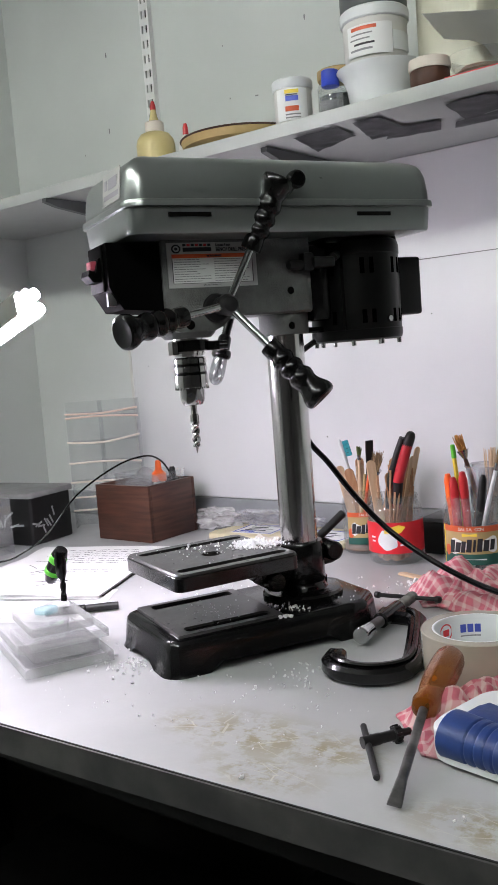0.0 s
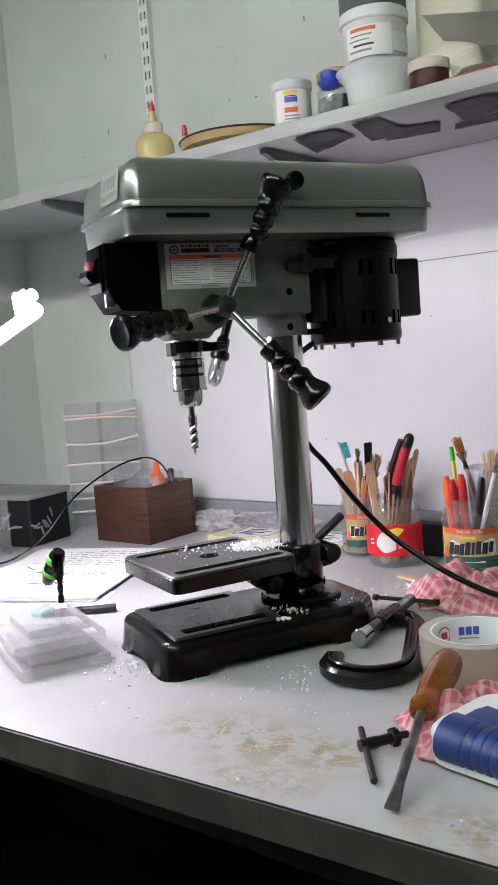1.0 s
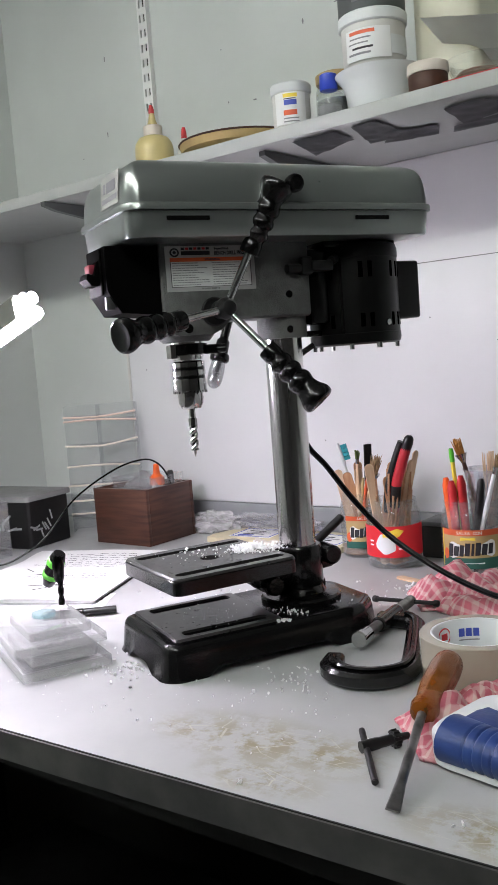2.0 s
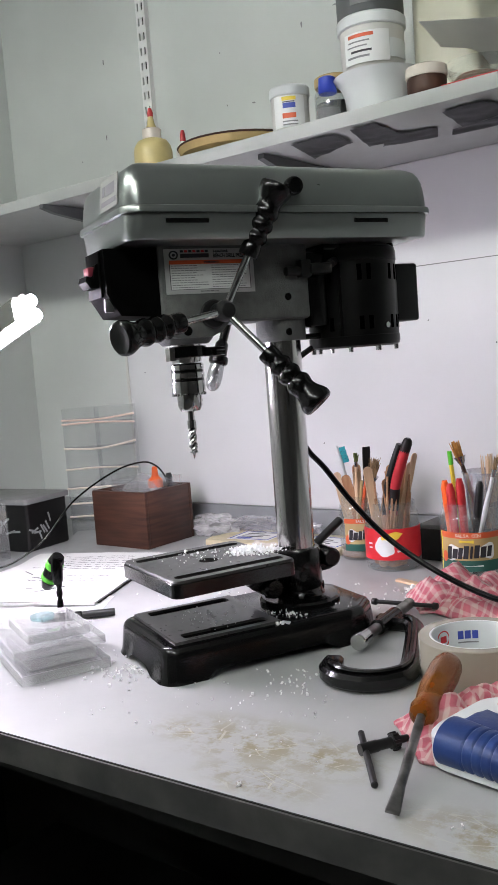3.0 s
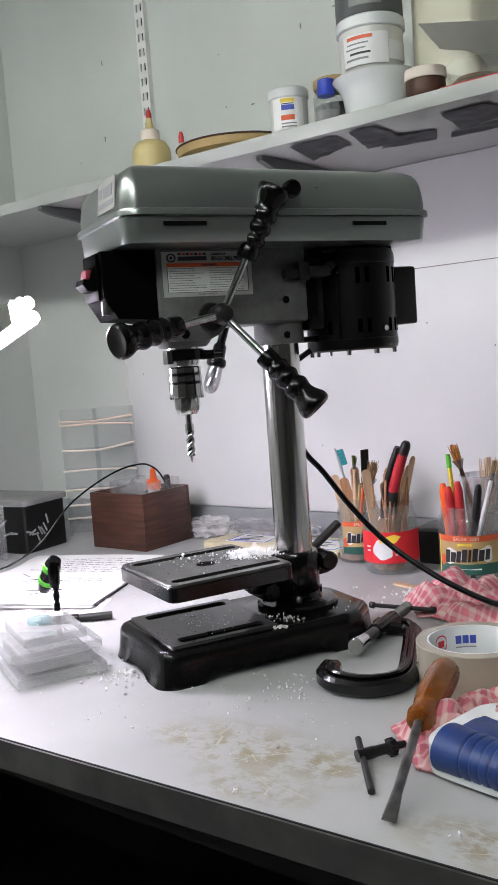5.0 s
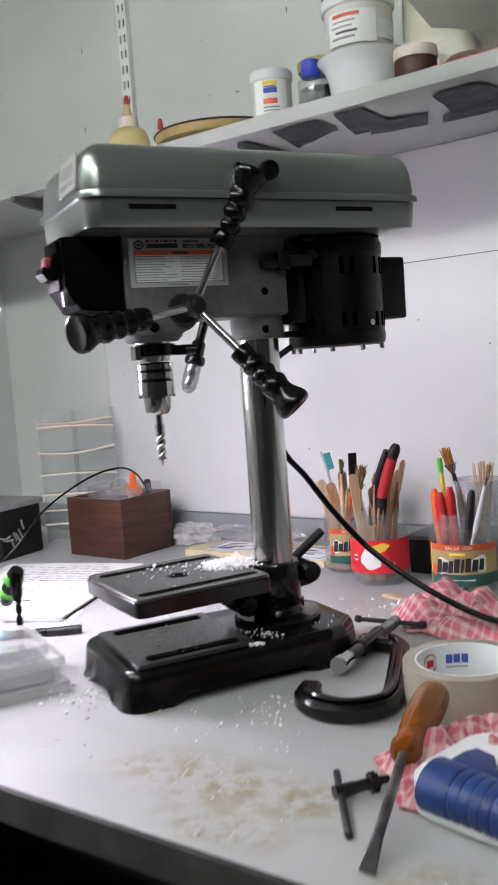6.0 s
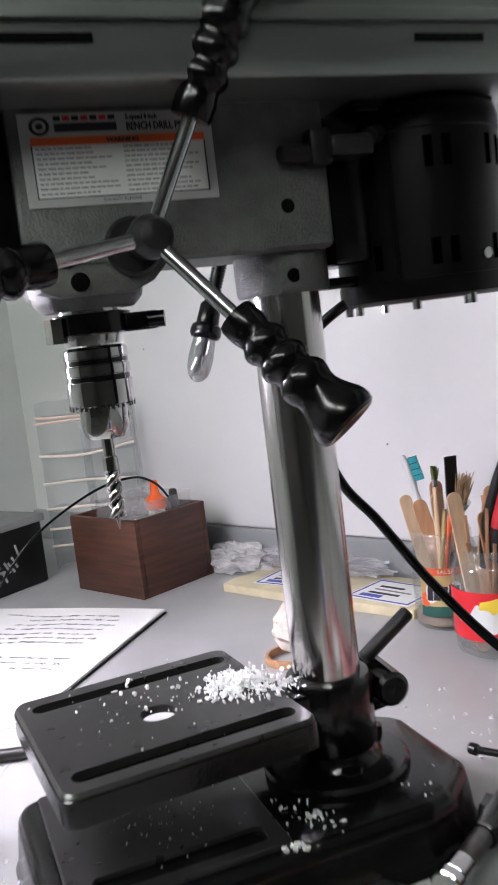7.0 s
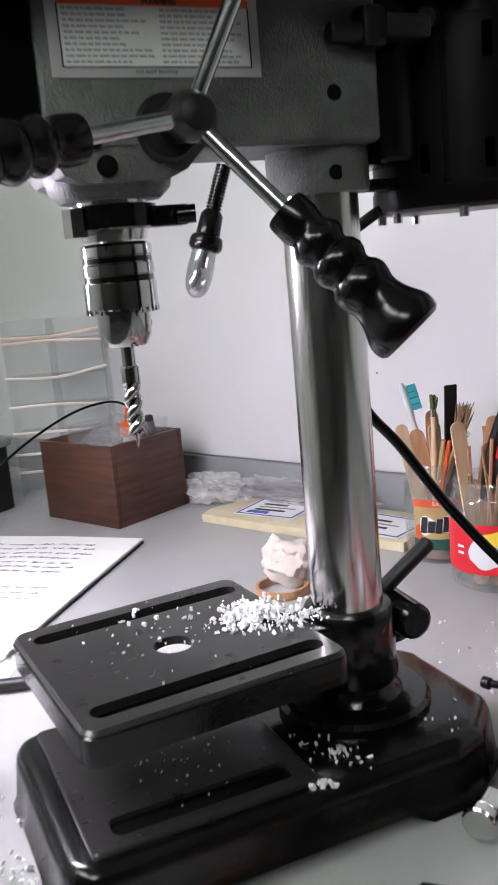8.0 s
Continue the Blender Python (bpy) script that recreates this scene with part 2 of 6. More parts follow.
def along(a, c):
    """A matrix that carries the z axis onto the line from a to c."""
    a, c = Vector(a), Vector(c)
    return Matrix.Translation(a) @ (c - a).to_track_quat("Z", "Y").to_matrix().to_4x4()


def rod(a, c, r, n=16, b=0.0):
    return xf(cyl(r, 0, (Vector(c) - Vector(a)).length, n, b), along(a, c))


def smooth_path(pts, steps=8):
    pts = [Vector(p) for p in pts]
    out = []
    for i in range(len(pts) - 1):
        p0, p1, p2, p3 = pts[max(i - 1, 0)], pts[i], pts[i + 1], pts[min(i + 2, len(pts) - 1)]
        for k in range(steps):
            t = k / steps
            out.append(0.5 * (2 * p1 + (p2 - p0) * t + (2 * p0 - 5 * p1 + 4 * p2 - p3) * t * t + (3 * p1 - p0 - 3 * p2 + p3) * t ** 3))
    return out + [pts[-1]]


def tube(pts, r, n=10, steps=8):
    path = smooth_path(pts, steps) if steps else [Vector(p) for p in pts]
    rings = []
    up = Vector((0.13, 0.21, 0.97)).normalized()
    for i, p in enumerate(path):
        d = (path[min(i + 1, len(path) - 1)] - path[max(i - 1, 0)]).normalized()
        u = (up - d * up.dot(d)).normalized()
        v = d.cross(u)
        up = u
        rr_ = r[i] if isinstance(r, list) else r
        rings.append([tuple(p + (u * math.cos(2 * math.pi * k / n) + v * math.sin(2 * math.pi * k / n)) * rr_) for k in range(n)])
    return loft(rings)


def shell(r0, r1, a0, a1, z0, z1, n=14):
    arc = [radians(a0 + (a1 - a0) * i / n) for i in range(n + 1)]
    sec = [(r1 * math.cos(a), r1 * math.sin(a)) for a in arc] + [(r0 * math.cos(a), r0 * math.sin(a)) for a in reversed(arc)]
    return loft([[(x, y, z) for x, y in sec] for z in (z0, z1)])


def facing(a, c, view=(0.62, -0.78, 0.0)):
    """Carries z onto the line from a to c, and turns y towards the open side of the bench."""
    a, c = Vector(a), Vector(c)
    z = (c - a).normalized()
    y = Vector(view)
    y = (y - z * y.dot(z)).normalized()
    x = y.cross(z)
    return Matrix.Translation(a) @ Matrix((x, y, z)).transposed().to_4x4()


def decal(r, a_mid, z_mid, o, t=0.0004, rings=4):
    """A printed shape laid round a cylinder: o holds (arc, height) round its middle."""
    rows = [[(x * k / rings, y * k / rings) for x, y in o] for k in range(rings, 0, -1)]
    def put(p, rad):
        a = radians(a_mid) + p[0] / r
        return (rad * math.cos(a), rad * math.sin(a), z_mid + p[1])
    return loft([[put(p, r) for p in rows[0]]] + [[put(p, r + t) for p in row] for row in rows], False, True)


def blob(w, h, seed, n=20, amp=0.18):
    return [(w * math.cos(2 * math.pi * i / n) * (1 + amp * noise.noise((math.cos(2 * math.pi * i / n) * 1.5 + seed, math.sin(2 * math.pi * i / n) * 1.5, seed))), h * math.sin(2 * math.pi * i / n) * (1 + amp * noise.noise((seed, math.cos(2 * math.pi * i / n) * 2, math.sin(2 * math.pi * i / n) * 2)))) for i in range(n)]


def writing(name, text, size, m, material, parent, align="LEFT", bold=0.0, squeeze=1.0):
    """Raised lettering as a mesh; m carries its baseline into the parent's space."""
    cu = bpy.data.curves.new("tmp", "FONT")
    cu.body, cu.size, cu.align_x, cu.extrude, cu.offset = text, size, align, 0.0001, bold
    cu.resolution_u = 2
    tmp = new("tmp", cu)
    me = bpy.data.meshes.new_from_object(tmp.evaluated_get(bpy.context.evaluated_depsgraph_get()))
    bpy.data.objects.remove(tmp)
    bpy.data.curves.remove(cu)
    me.transform(m @ Matrix.Diagonal((squeeze, 1, 1, 1)))
    me.name = name
    me.materials.clear()
    me.materials.append(material)
    ob = new(name, me)
    ob.parent = parent
    return ob


def structure(name, bm, material, label="", smooth=0):
    return tagged(part(name, bm, material, None, "", smooth), label, "", "", "structure")


# ---- the room ----
ROOM_X, ROOM_Y, ROOM_Z = 3.2, -4.2, 2.45
structure("floor", box(LEFT_X - 0.1, ROOM_Y - 0.1, -0.05, ROOM_X + 0.1, WALL_Y + 0.12, 0), M_FLOOR, "workshop floor out of view, darkened to cut bounce light")
structure("ceiling", box(LEFT_X - 0.1, ROOM_Y - 0.1, ROOM_Z, ROOM_X + 0.1, WALL_Y + 0.12, ROOM_Z + 0.05), M_CEIL, "ceiling out of view, greyed to cut bounce light")
structure("wall_north", box(LEFT_X - 0.1, WALL_Y, 0, ROOM_X + 0.1, WALL_Y + 0.1, ROOM_Z), M_WALL, "grey-white painted wall with specks and scuffs")
structure("wall_west", box(LEFT_X - 0.1, ROOM_Y, 0, LEFT_X, WALL_Y, ROOM_Z), M_WALL, "grey-white painted side wall")
# the two unseen walls are dark to limit fill and deepen steel reflections
structure("wall_east", box(ROOM_X, ROOM_Y, 0, ROOM_X + 0.1, WALL_Y, ROOM_Z), M_BACKWALL, "plain wall out of view, darkened to keep fill light low")
structure("wall_south", box(LEFT_X - 0.1, ROOM_Y - 0.1, 0, ROOM_X + 0.1, ROOM_Y, ROOM_Z), M_BACKWALL, "plain wall out of view, darkened to keep fill light low")

bench = thing("workbench", pose(0, 0, 0), "long workbench with grey laminate top and dark edging", "workbench")
FL, FR = -0.4836, -0.3343     # the front edge runs slightly askew to the wall
part("worktop", prism([(LEFT_X + 0.003, FL + 0.0025), (2.4, FR + 0.0025), (2.4, WALL_Y - 0.002), (LEFT_X + 0.003, WALL_Y - 0.002)], BT - 0.030, BT), M_BENCH, bench, "stained light grey laminate top")
part("edge_joint", prism([(LEFT_X + 0.003, FL + 0.001), (2.4, FR + 0.001), (2.4, FR + 0.0026), (LEFT_X + 0.003, FL + 0.0026)], BT - 0.033, BT + 0.0003), M_DARK, bench, "black joint line", 0)
part("front_edging", prism([(LEFT_X + 0.003, FL - 0.0015), (2.4, FR - 0.0015), (2.4, FR + 0.0009), (LEFT_X + 0.003, FL + 0.0009)], BT - 0.033, BT - 0.0008), M_EDGE, bench, "dark grey front edging")
part("splashback", box(LEFT_X + 0.003, WALL_Y - 0.014, BT + 0.001, 2.4, WALL_Y - 0.001, BT + 0.061, 0.002), M_SPLASH, bench, "grey low splashback")
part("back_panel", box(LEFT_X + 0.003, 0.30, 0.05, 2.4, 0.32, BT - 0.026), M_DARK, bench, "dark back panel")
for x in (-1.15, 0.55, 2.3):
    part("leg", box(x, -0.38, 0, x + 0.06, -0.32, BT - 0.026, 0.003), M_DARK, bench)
# added panel: hides the lit side wall to keep the left end dark
part("end_panel", box(LEFT_X + 0.003, -0.455, 0.001, LEFT_X + 0.025, 0.299, BT - 0.034), M_DARK, bench, "added near-black panel hiding the lit side wall")
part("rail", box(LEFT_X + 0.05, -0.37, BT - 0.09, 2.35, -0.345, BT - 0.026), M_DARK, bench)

SH0, SH1, SHY = 1.622, 1.644, 0.212
shelf = thing("wall_shelf", pose(0, 0, 0), "white-painted wooden wall shelf on slotted steel uprights", "shelf")
part("board", box(LEFT_X + 0.003, SHY, SH0, 2.4, WALL_Y - 0.003, SH1, 0.0015), M_SHELF, shelf, "scuffed white shelf board")


def ceiling_light(x, y):
    t = thing("ceiling_light", pose(x, y, ROOM_Z - 0.012), "lit fluorescent ceiling light", "ceiling light", "ceiling lights")
    part("frame", box(-0.62, -0.16, -0.055, 0.62, 0.16, 0.011, 0.004), M_WHITE, t)
    for s in (-1, 1):
        part("tube", rod((-0.60, s * 0.08, -0.085), (0.60, s * 0.08, -0.085), 0.016, 16), M_CTUBE, t, "lit white tube")
        for x in (-0.605, 0.605):
            part("holder", box(x - 0.008, s * 0.08 - 0.012, -0.10, x + 0.008, s * 0.08 + 0.012, -0.054), M_WHITE, t)


ceiling_light(-0.45, -1.3)
ceiling_light(0.95, -1.45)

# ---- the bench drill press ----
M_OLDGREY = mat("dull_grey_metal", (0.12, 0.12, 0.12), 0.45, metal=0.8)
M_DEEPRED = mat("dull_red_plastic", (0.22, 0.02, 0.04), 0.5)
M_DULLPANEL = mat("pale_label_print", (0.74, 0.75, 0.74), 0.45, var=0.04)
M_DULL = mat("dull_black_plastic", (0.002, 0.002, 0.002), 0.6, ior=1.06)
M_VOID = mat("vent_black", (0.0005, 0.0005, 0.0005), 1.0, var=0.0, ior=1.0)
M_DIMPAPER = mat("dull_sticker", (0.34, 0.34, 0.32), 0.5, var=0.06)
press = thing("bench_drill_press", PRESS, "black and grey bench drill press standing on the workbench", "drill press")


def side_arch(x, y):
    """Height of the base's lower edge: feet at the corners, arches between."""
    d = 0.0
    for lo, hi, v in ((-0.185, 0.0, x), (-0.045, 0.045, y)):
        d = max(d, min(1, (v - lo) / 0.018) * min(1, (hi - v) / 0.018) if lo < v < hi else 0)
    return 0.011 * d


def dense(o, step=0.006):
    out = []
    for i in range(len(o)):
        a, c = Vector(o[i - 1]), Vector(o[i])
        k = max(1, int((c - a).length / step))
        out += [tuple(a + (c - a) * j / k) for j in range(k)]
    return out


def base_outline(g):
    o = []
    x0, x1, w = -0.242 - g, 0.092 + g, 0.097 + g
    o = [(0.03, -w), (0.055, -w + 0.008), (x1 - 0.006, -0.058), (x1, -0.045), (x1, 0.045), (x1 - 0.006, 0.058), (0.055, w - 0.008), (0.03, w)]
    r = 0.026
    for cx, cy, a0 in ((x0 + r, w - r, 90), (x0 + r, -w + r, 180)):
        o += [(cx + r * math.cos(radians(a0 + 15 * i)), cy + r * math.sin(radians(a0 + 15 * i))) for i in range(7)]
    return o


def base_casting():
    o0 = dense(base_outline(0))
    feet = [(x, y, side_arch(x, y)) for x, y in o0]
    flare = [(x * 1.0, y, side_arch(x, y) + 0.006) for x, y in inset(o0, 0.003)]
    rings = [feet, flare]
    for z, d in ((0.030, 0.006), (0.038, 0.0075), (0.0425, 0.011), (0.0445, 0.016)):
        rings.append([(x, y, z) for x, y in inset(o0, d)])
    return loft(rings, False, True)


base = part("base", base_casting(), M_BLACK, press, "glossy black cast iron base")
slots = [rr(-0.202, s * 0.060 - 0.0098, -0.084, s * 0.060 + 0.0098, 0.006) for s in (-1, 1)]
part("base_plate", plate(rr(-0.218, -0.080, -0.072, 0.080, 0.004), slots, 0.0440, 0.0480, 0.001), M_TABLE, base, "worn flat plate with two slots")
for s in (-1, 1):
    part("slot_floor", prism(rr(-0.202, s * 0.060 - 0.0098, -0.084, s * 0.060 + 0.0098, 0.006), 0.0440, 0.0447), M_PLASTIC, base)
part("column_flange", xf(lathe([(0.056, 0.042), (0.056, 0.050), (0.053, 0.053), (0.036, 0.055), (0.032, 0.060), (0.031, 0.066), (0.029, 0.068)], 40), Matrix.Identity(4)), M_BLACK, press, "black bolted column flange")
for a in (20, 140, 260):
    bx, by = 0.043 * math.cos(radians(a)), 0.043 * math.sin(radians(a))
    part("flange_bolt", xf(lathe([(0.0085, 0.052), (0.0085, 0.060), (0.0075, 0.061)], 6), Matrix.Translation((bx, by, 0))), M_PLASTIC, press)
part("column", cyl(0.0255, 0.05, 0.52, 64), M_STEEL, press, "polished steel column")

# table with its clamp round the column
TZ = 0.1225
tslots = [rr(-0.209, y - 0.0078, -0.053, y + 0.0078, 0.0075) for y in (-0.0585, 0.0655)]
t_out = rr(-0.2195, -0.0805, -0.045, 0.0895, 0.011)
SWING = Matrix.Translation((-0.135, 0.002, 0)) @ pose(0, 0, 0, 0, 0, 3.5) @ Matrix.Translation((0.135, 0, 0))
table = part("table", xf(plate(t_out, tslots + [circ(-0.132, 0.0, 0.0135, 28)], TZ - 0.006, TZ, 0.002), SWING), M_TABLE, press, "black slotted drill table")
for o in tslots:
    part("slot_floor", xf(prism(inset(o, -0.002), TZ - 0.011, TZ - 0.0062), SWING), M_PLASTIC, table)
part("table_skirt", xf(plate(inset(t_out, -0.0012), [inset(t_out, 0.004)], TZ - 0.021, TZ - 0.0028, 0.0015), SWING), M_BLACK, table, "glossy black table edge")
part("table_arm", join(box(-0.075, -0.021, TZ - 0.050, -0.015, 0.021, TZ - 0.0065, 0.004), box(-0.105, -0.008, TZ - 0.036, -0.06, 0.008, TZ - 0.0065, 0.002)), M_BLACK, table)
bracket = part("column_clamp", join(
    lathe([(0.031, 0.064), (0.033, 0.067), (0.033, 0.116), (0.031, 0.120), (0.0260, 0.1205)], 40),
    xf(box(0.02, -0.012, 0.078, 0.058, 0.012, 0.112, 0.006), pose(0, 0, 0, 0, 0, 12))), M_BLACK, press, "black table clamp on the column")
part("clamp_boss", rod((0.045, -0.020, 0.100), (0.050, 0.034, 0.100), 0.0135, 20, 0.003), M_BLACK, bracket)
lever = part("lock_lever", rod((0.040, 0.018, 0.114), (0.083, 0.014, 0.145), 0.0062, 14, 0.002), M_RUBBERY, bracket, "black lock lever")
part("lever_pin", rod((0.030, 0.026, 0.100), (0.040, 0.031, 0.116), 0.004, 12), M_ROD, bracket)
part("swivel_bolt", rod((-0.052, -0.03, 0.075), (-0.052, 0.03, 0.075), 0.014, 20, 0.003), M_BLACK, bracket)

# head casting
head_o = rr(-0.184, -0.0395, 0.026, 0.0395, 0.004, 3)
head_part = part("head_casting", join(
    prism(head_o, 0.432, 0.533, 0.0, 0.003),
    xf(lathe([(0.030, 0.408), (0.036, 0.414), (0.038, 0.424), (0.0385, 0.436)], 40), pose(-0.141, 0, 0)),
    loft([[(-0.184, y, 0.434), (-0.176, y, 0.420), (-0.165, y, 0.4155), (-0.118, y, 0.4155), (-0.105, y, 0.421), (-0.092, y, 0.434)] for y in (-0.0385, 0.0385)])),
    M_HAMMER, press, "grey hammered-paint head casting")
part("column_collar", lathe([(0.026, 0.404), (0.0325, 0.4045), (0.0335, 0.407), (0.0335, 0.433)], 40), M_HAMMER, press)
for x, z, r, y in ((-0.007, 0.461, 0.0048, -0.0398), (-0.005, 0.4155, 0.0048, -0.0328), (-0.158, 0.438, 0.0052, -0.0398), (-0.152, 0.424, 0.006, -0.0393)):
    part("socket_screw", rod((x, y + 0.004, z), (x, y - 0.0006, z), r, 16), M_PLASTIC, press)
# belt tension pin and clamp by the motor
part("tension_pin", rod((-0.012, -0.046, 0.493), (0.028, -0.046, 0.493), 0.0062, 16, 0.001), M_RUBBERY, press)
part("tension_block", join(box(0.008, -0.054, 0.484, 0.024, -0.038, 0.508, 0.003), box(0.02, -0.060, 0.488, 0.052, -0.040, 0.502, 0.003), rod((0.05, -0.056, 0.500), (0.075, -0.030, 0.508), 0.006)), M_RUBBERY, press)

# switch housing on the front of the head
sw_prof = [(-0.1845, 0.443), (-0.1845, 0.527), (-0.252, 0.527), (-0.252, 0.474), (-0.236, 0.447)]
switch = part("switch_box", loft([[(x, y, z) for x, z in sw_prof] for y in (-0.0375, 0.0375)]), M_DULL, press, "black switch housing", 20)
part("switch_plate", box(-0.2555, -0.027, 0.470, -0.2525, 0.027, 0.525, 0.001), M_DULL, switch)
part("switch_paddle", loft([[(-0.255, y, 0.482), (-0.266, y, 0.482), (-0.272, y, 0.490), (-0.270, y, 0.497), (-0.262, y, 0.494), (-0.258, y, 0.510), (-0.255, y, 0.512)] for y in (-0.022, 0.010)]), M_DULL, switch, "black stop paddle")
part("switch_key", box(-0.266, -0.016, 0.497, -0.258, 0.004, 0.508, 0.001), M_DEEPRED, switch, "red switch key")
part("switch_bracket", box(-0.253, -0.032, 0.452, -0.242, -0.026, 0.468, 0.001), M_OLDGREY, switch, "bare metal bracket corner")

# name plate with printed text
plate_ob = part("name_plate", box(-0.1765, -0.0405, 0.4695, -0.0545, -0.0396, 0.5250, 0.0003, 1), M_LABEL, press, "silver warning label")
FACE = Matrix.Translation((-0.1765, -0.0406, 0.4690)) @ pose(0, 0, 0, 90, 0, 0) @ Matrix.Diagonal((1, 0.87, 1, 1))


def ink(name, x, y, w, h, material, k=0):
    part(name, xf(box(x, y, 0, x + w, y + h, 0.0003 + 0.0002 * k), FACE), material, plate_ob, "", 0)


ink("print_panel", 0.007, 0.007, 0.108, 0.038, M_DULLPANEL)
ink("warning_bar", 0.006, 0.0425, 0.110, 0.0055, M_ORANGE, 1)
part("emblem", xf(plate(circ(0.0125, 0.0555, 0.0062, 24), [circ(0.0125, 0.0555, 0.0042, 20)], 0, 0.0004), FACE), M_INK, plate_ob)
part("emblem_core", xf(prism(circ(0.0125, 0.0555, 0.0022, 12), 0, 0.0004), FACE), M_INK, plate_ob)
rnd = random.Random(4)
for i in range(7):
    ink("brand_bar", 0.0215 + i * 0.0056, 0.0590, 0.0042, 0.0033, M_RED if i % 2 else M_INK)
ink("brand_bar", 0.0215, 0.0515, 0.0385, 0.0058, M_INK)
writing("plate_title", "BENCH DRILL PRESS", 0.0074, FACE @ pose(0.066, 0.0515, 0.0003), M_INK, plate_ob, bold=0.0003, squeeze=0.66)
writing("plate_size", "5-speed 8 inch", 0.0048, FACE @ pose(0.066, 0.0588, 0.0003), M_INK, plate_ob, bold=0.00022, squeeze=0.72)
writing("plate_warning", "WARNING", 0.0042, FACE @ pose(0.0525, 0.0437, 0.0006), M_INK, plate_ob, bold=0.00022)
writing("plate_note", "DO NOT REMOVE", 0.0030, FACE @ pose(0.046, 0.0028, 0.0003), M_INK, plate_ob)
for col in range(2):
    for row in range(10):
        x, end, words = 0.0085 + col * 0.054, 0.0085 + col * 0.054 + 0.049 * rnd.uniform(0.6, 1.0), []
        while x < end:
            w = rnd.uniform(0.0018, 0.0055)
            words.append(box(x, 0.0398 - row * 0.0034, 0, min(x + w, end + 0.001), 0.0398 - row * 0.0034 + 0.0010, 0.0005))
            x += w + 0.0009
        part("print_line", xf(join(*words), FACE), M_GREYINK, plate_ob, "", 0)
ink("print_border", 0.006, 0.0065, 0.110, 0.0006, M_INK, 1)
ink("print_border", 0.0060, 0.0065, 0.0006, 0.036, M_INK, 1)
ink("print_border", 0.1155, 0.0065, 0.0006, 0.036, M_INK, 1)

# pulley cover: tray, rim and lid
CX0, CX1, CW = -0.239, 0.189, 0.097


def cover_outline(g):
    k = 1.0 if g > 0 else 1.15
    return rr(CX0 - g, -CW - g, CX1 + g * k, CW + g, max(0.006, 0.020 + g), 8)


tray = part("cover_tray", loft([[(x, y, z) for x, y in cover_outline(g)] for z, g in ((0.5285, -0.0060), (0.5290, -0.0040), (0.5310, -0.0025), (0.545, -0.001), (0.559, 0.0))]), M_COVER, press, "grey-green pulley cover tray")
for x0, x1 in ((-0.192, -0.138), (0.066, 0.117)):
    part("vent_slot", box(x0, -CW - 0.0008, 0.5475, x1, -CW + 0.004, 0.5525), M_PLASTIC, tray)
rim = part("cover_rim", prism(cover_outline(0.0045), 0.5595, 0.568, 0.003), M_COVER, press, "rolled steel rim")
lid = part("cover_lid", loft([[(x, y, z) for x, y in cover_outline(g)] for z, g in ((0.567, -0.0005), (0.578, -0.0005), (0.590, -0.0020), (0.600, -0.0040), (0.608, -0.0075), (0.614, -0.0125), (0.618, -0.0190), (0.6205, -0.0250), (0.6215, -0.0300))]), M_COVER, press, "grey-green pulley cover lid")
sticker = part("cover_sticker", xf(box(-0.034, 0, 0, 0.034, 0.038, 0.0006), Matrix.Translation((CX0 - 0.0006, -0.036, 0.573)) @ pose(0, 0, 0, 84, 0, -90)), M_DIMPAPER, lid, "printed white sticker", 0)
FE = Matrix.Translation((CX0 - 0.0012, -0.036, 0.573)) @ pose(0, 0, 0, 84, 0, -90)
for x, y, w, h, mm in ((-0.012, 0.017, 0.034, 0.013, M_GREYINK), (-0.026, 0.018, 0.010, 0.012, M_GREYINK), (-0.028, 0.006, 0.056, 0.006, M_GREYINK)):
    part("sticker_bar", xf(box(x, y, 0, x + w, y + h, 0.0003), FE), mm, sticker, "", 0)
knob = part("lid_knob", join(rod((-0.030, -CW + 0.004, 0.588), (-0.030, -CW - 0.012, 0.588), 0.0060, 20, 0.001), xf(lathe([(0.0070, 0.0), (0.0105, 0.001), (0.0112, 0.005), (0.0112, 0.011), (0.0100, 0.0135), (0.0085, 0.0140), (0.0078, 0.0115), (0.0010, 0.0110)], 32), along((-0.030, -CW - 0.010, 0.588), (-0.030, -CW - 0.03, 0.588)))), M_PLASTIC, lid, "round black lid knob with recessed face")
part("lid_screw", rod((CX1 + 0.002, -0.02, 0.564), (CX1 + 0.010, -0.02, 0.564), 0.004, 10, 0.001), M_RUBBERY, press)

# motor
M_MOTOR = mat("dull_black_motor_paint", (0.0028, 0.0028, 0.0028), 0.34, var=0.25, scale=50, rvar=0.10, ior=1.28)
MX = 0.117
motor = part("motor", xf(lathe([(0.030, 0.3885), (0.058, 0.3885), (0.0625, 0.391), (0.0640, 0.396), (0.0640, 0.4035), (0.0632, 0.4045), (0.0632, 0.5045), (0.0640, 0.5055), (0.0640, 0.516), (0.0620, 0.523), (0.050, 0.530), (0.020, 0.533)], 56), pose(MX, 0, 0)), M_MOTOR, press, "black electric motor")
for a in (-150, -112, -100, -66, -52, -40):
    for z in (0.478, 0.412):
        m = Matrix.Translation((MX, 0, z)) @ pose(0, 0, 0, 0, 0, a) @ Matrix.Translation((0.0632, 0, 0))
        part("vent", xf(box(-0.002, -0.0032, 0, 0.0004, 0.0032, 0.021 if z > 0.45 else 0.018, 0.0004, 1), m), M_VOID, motor)
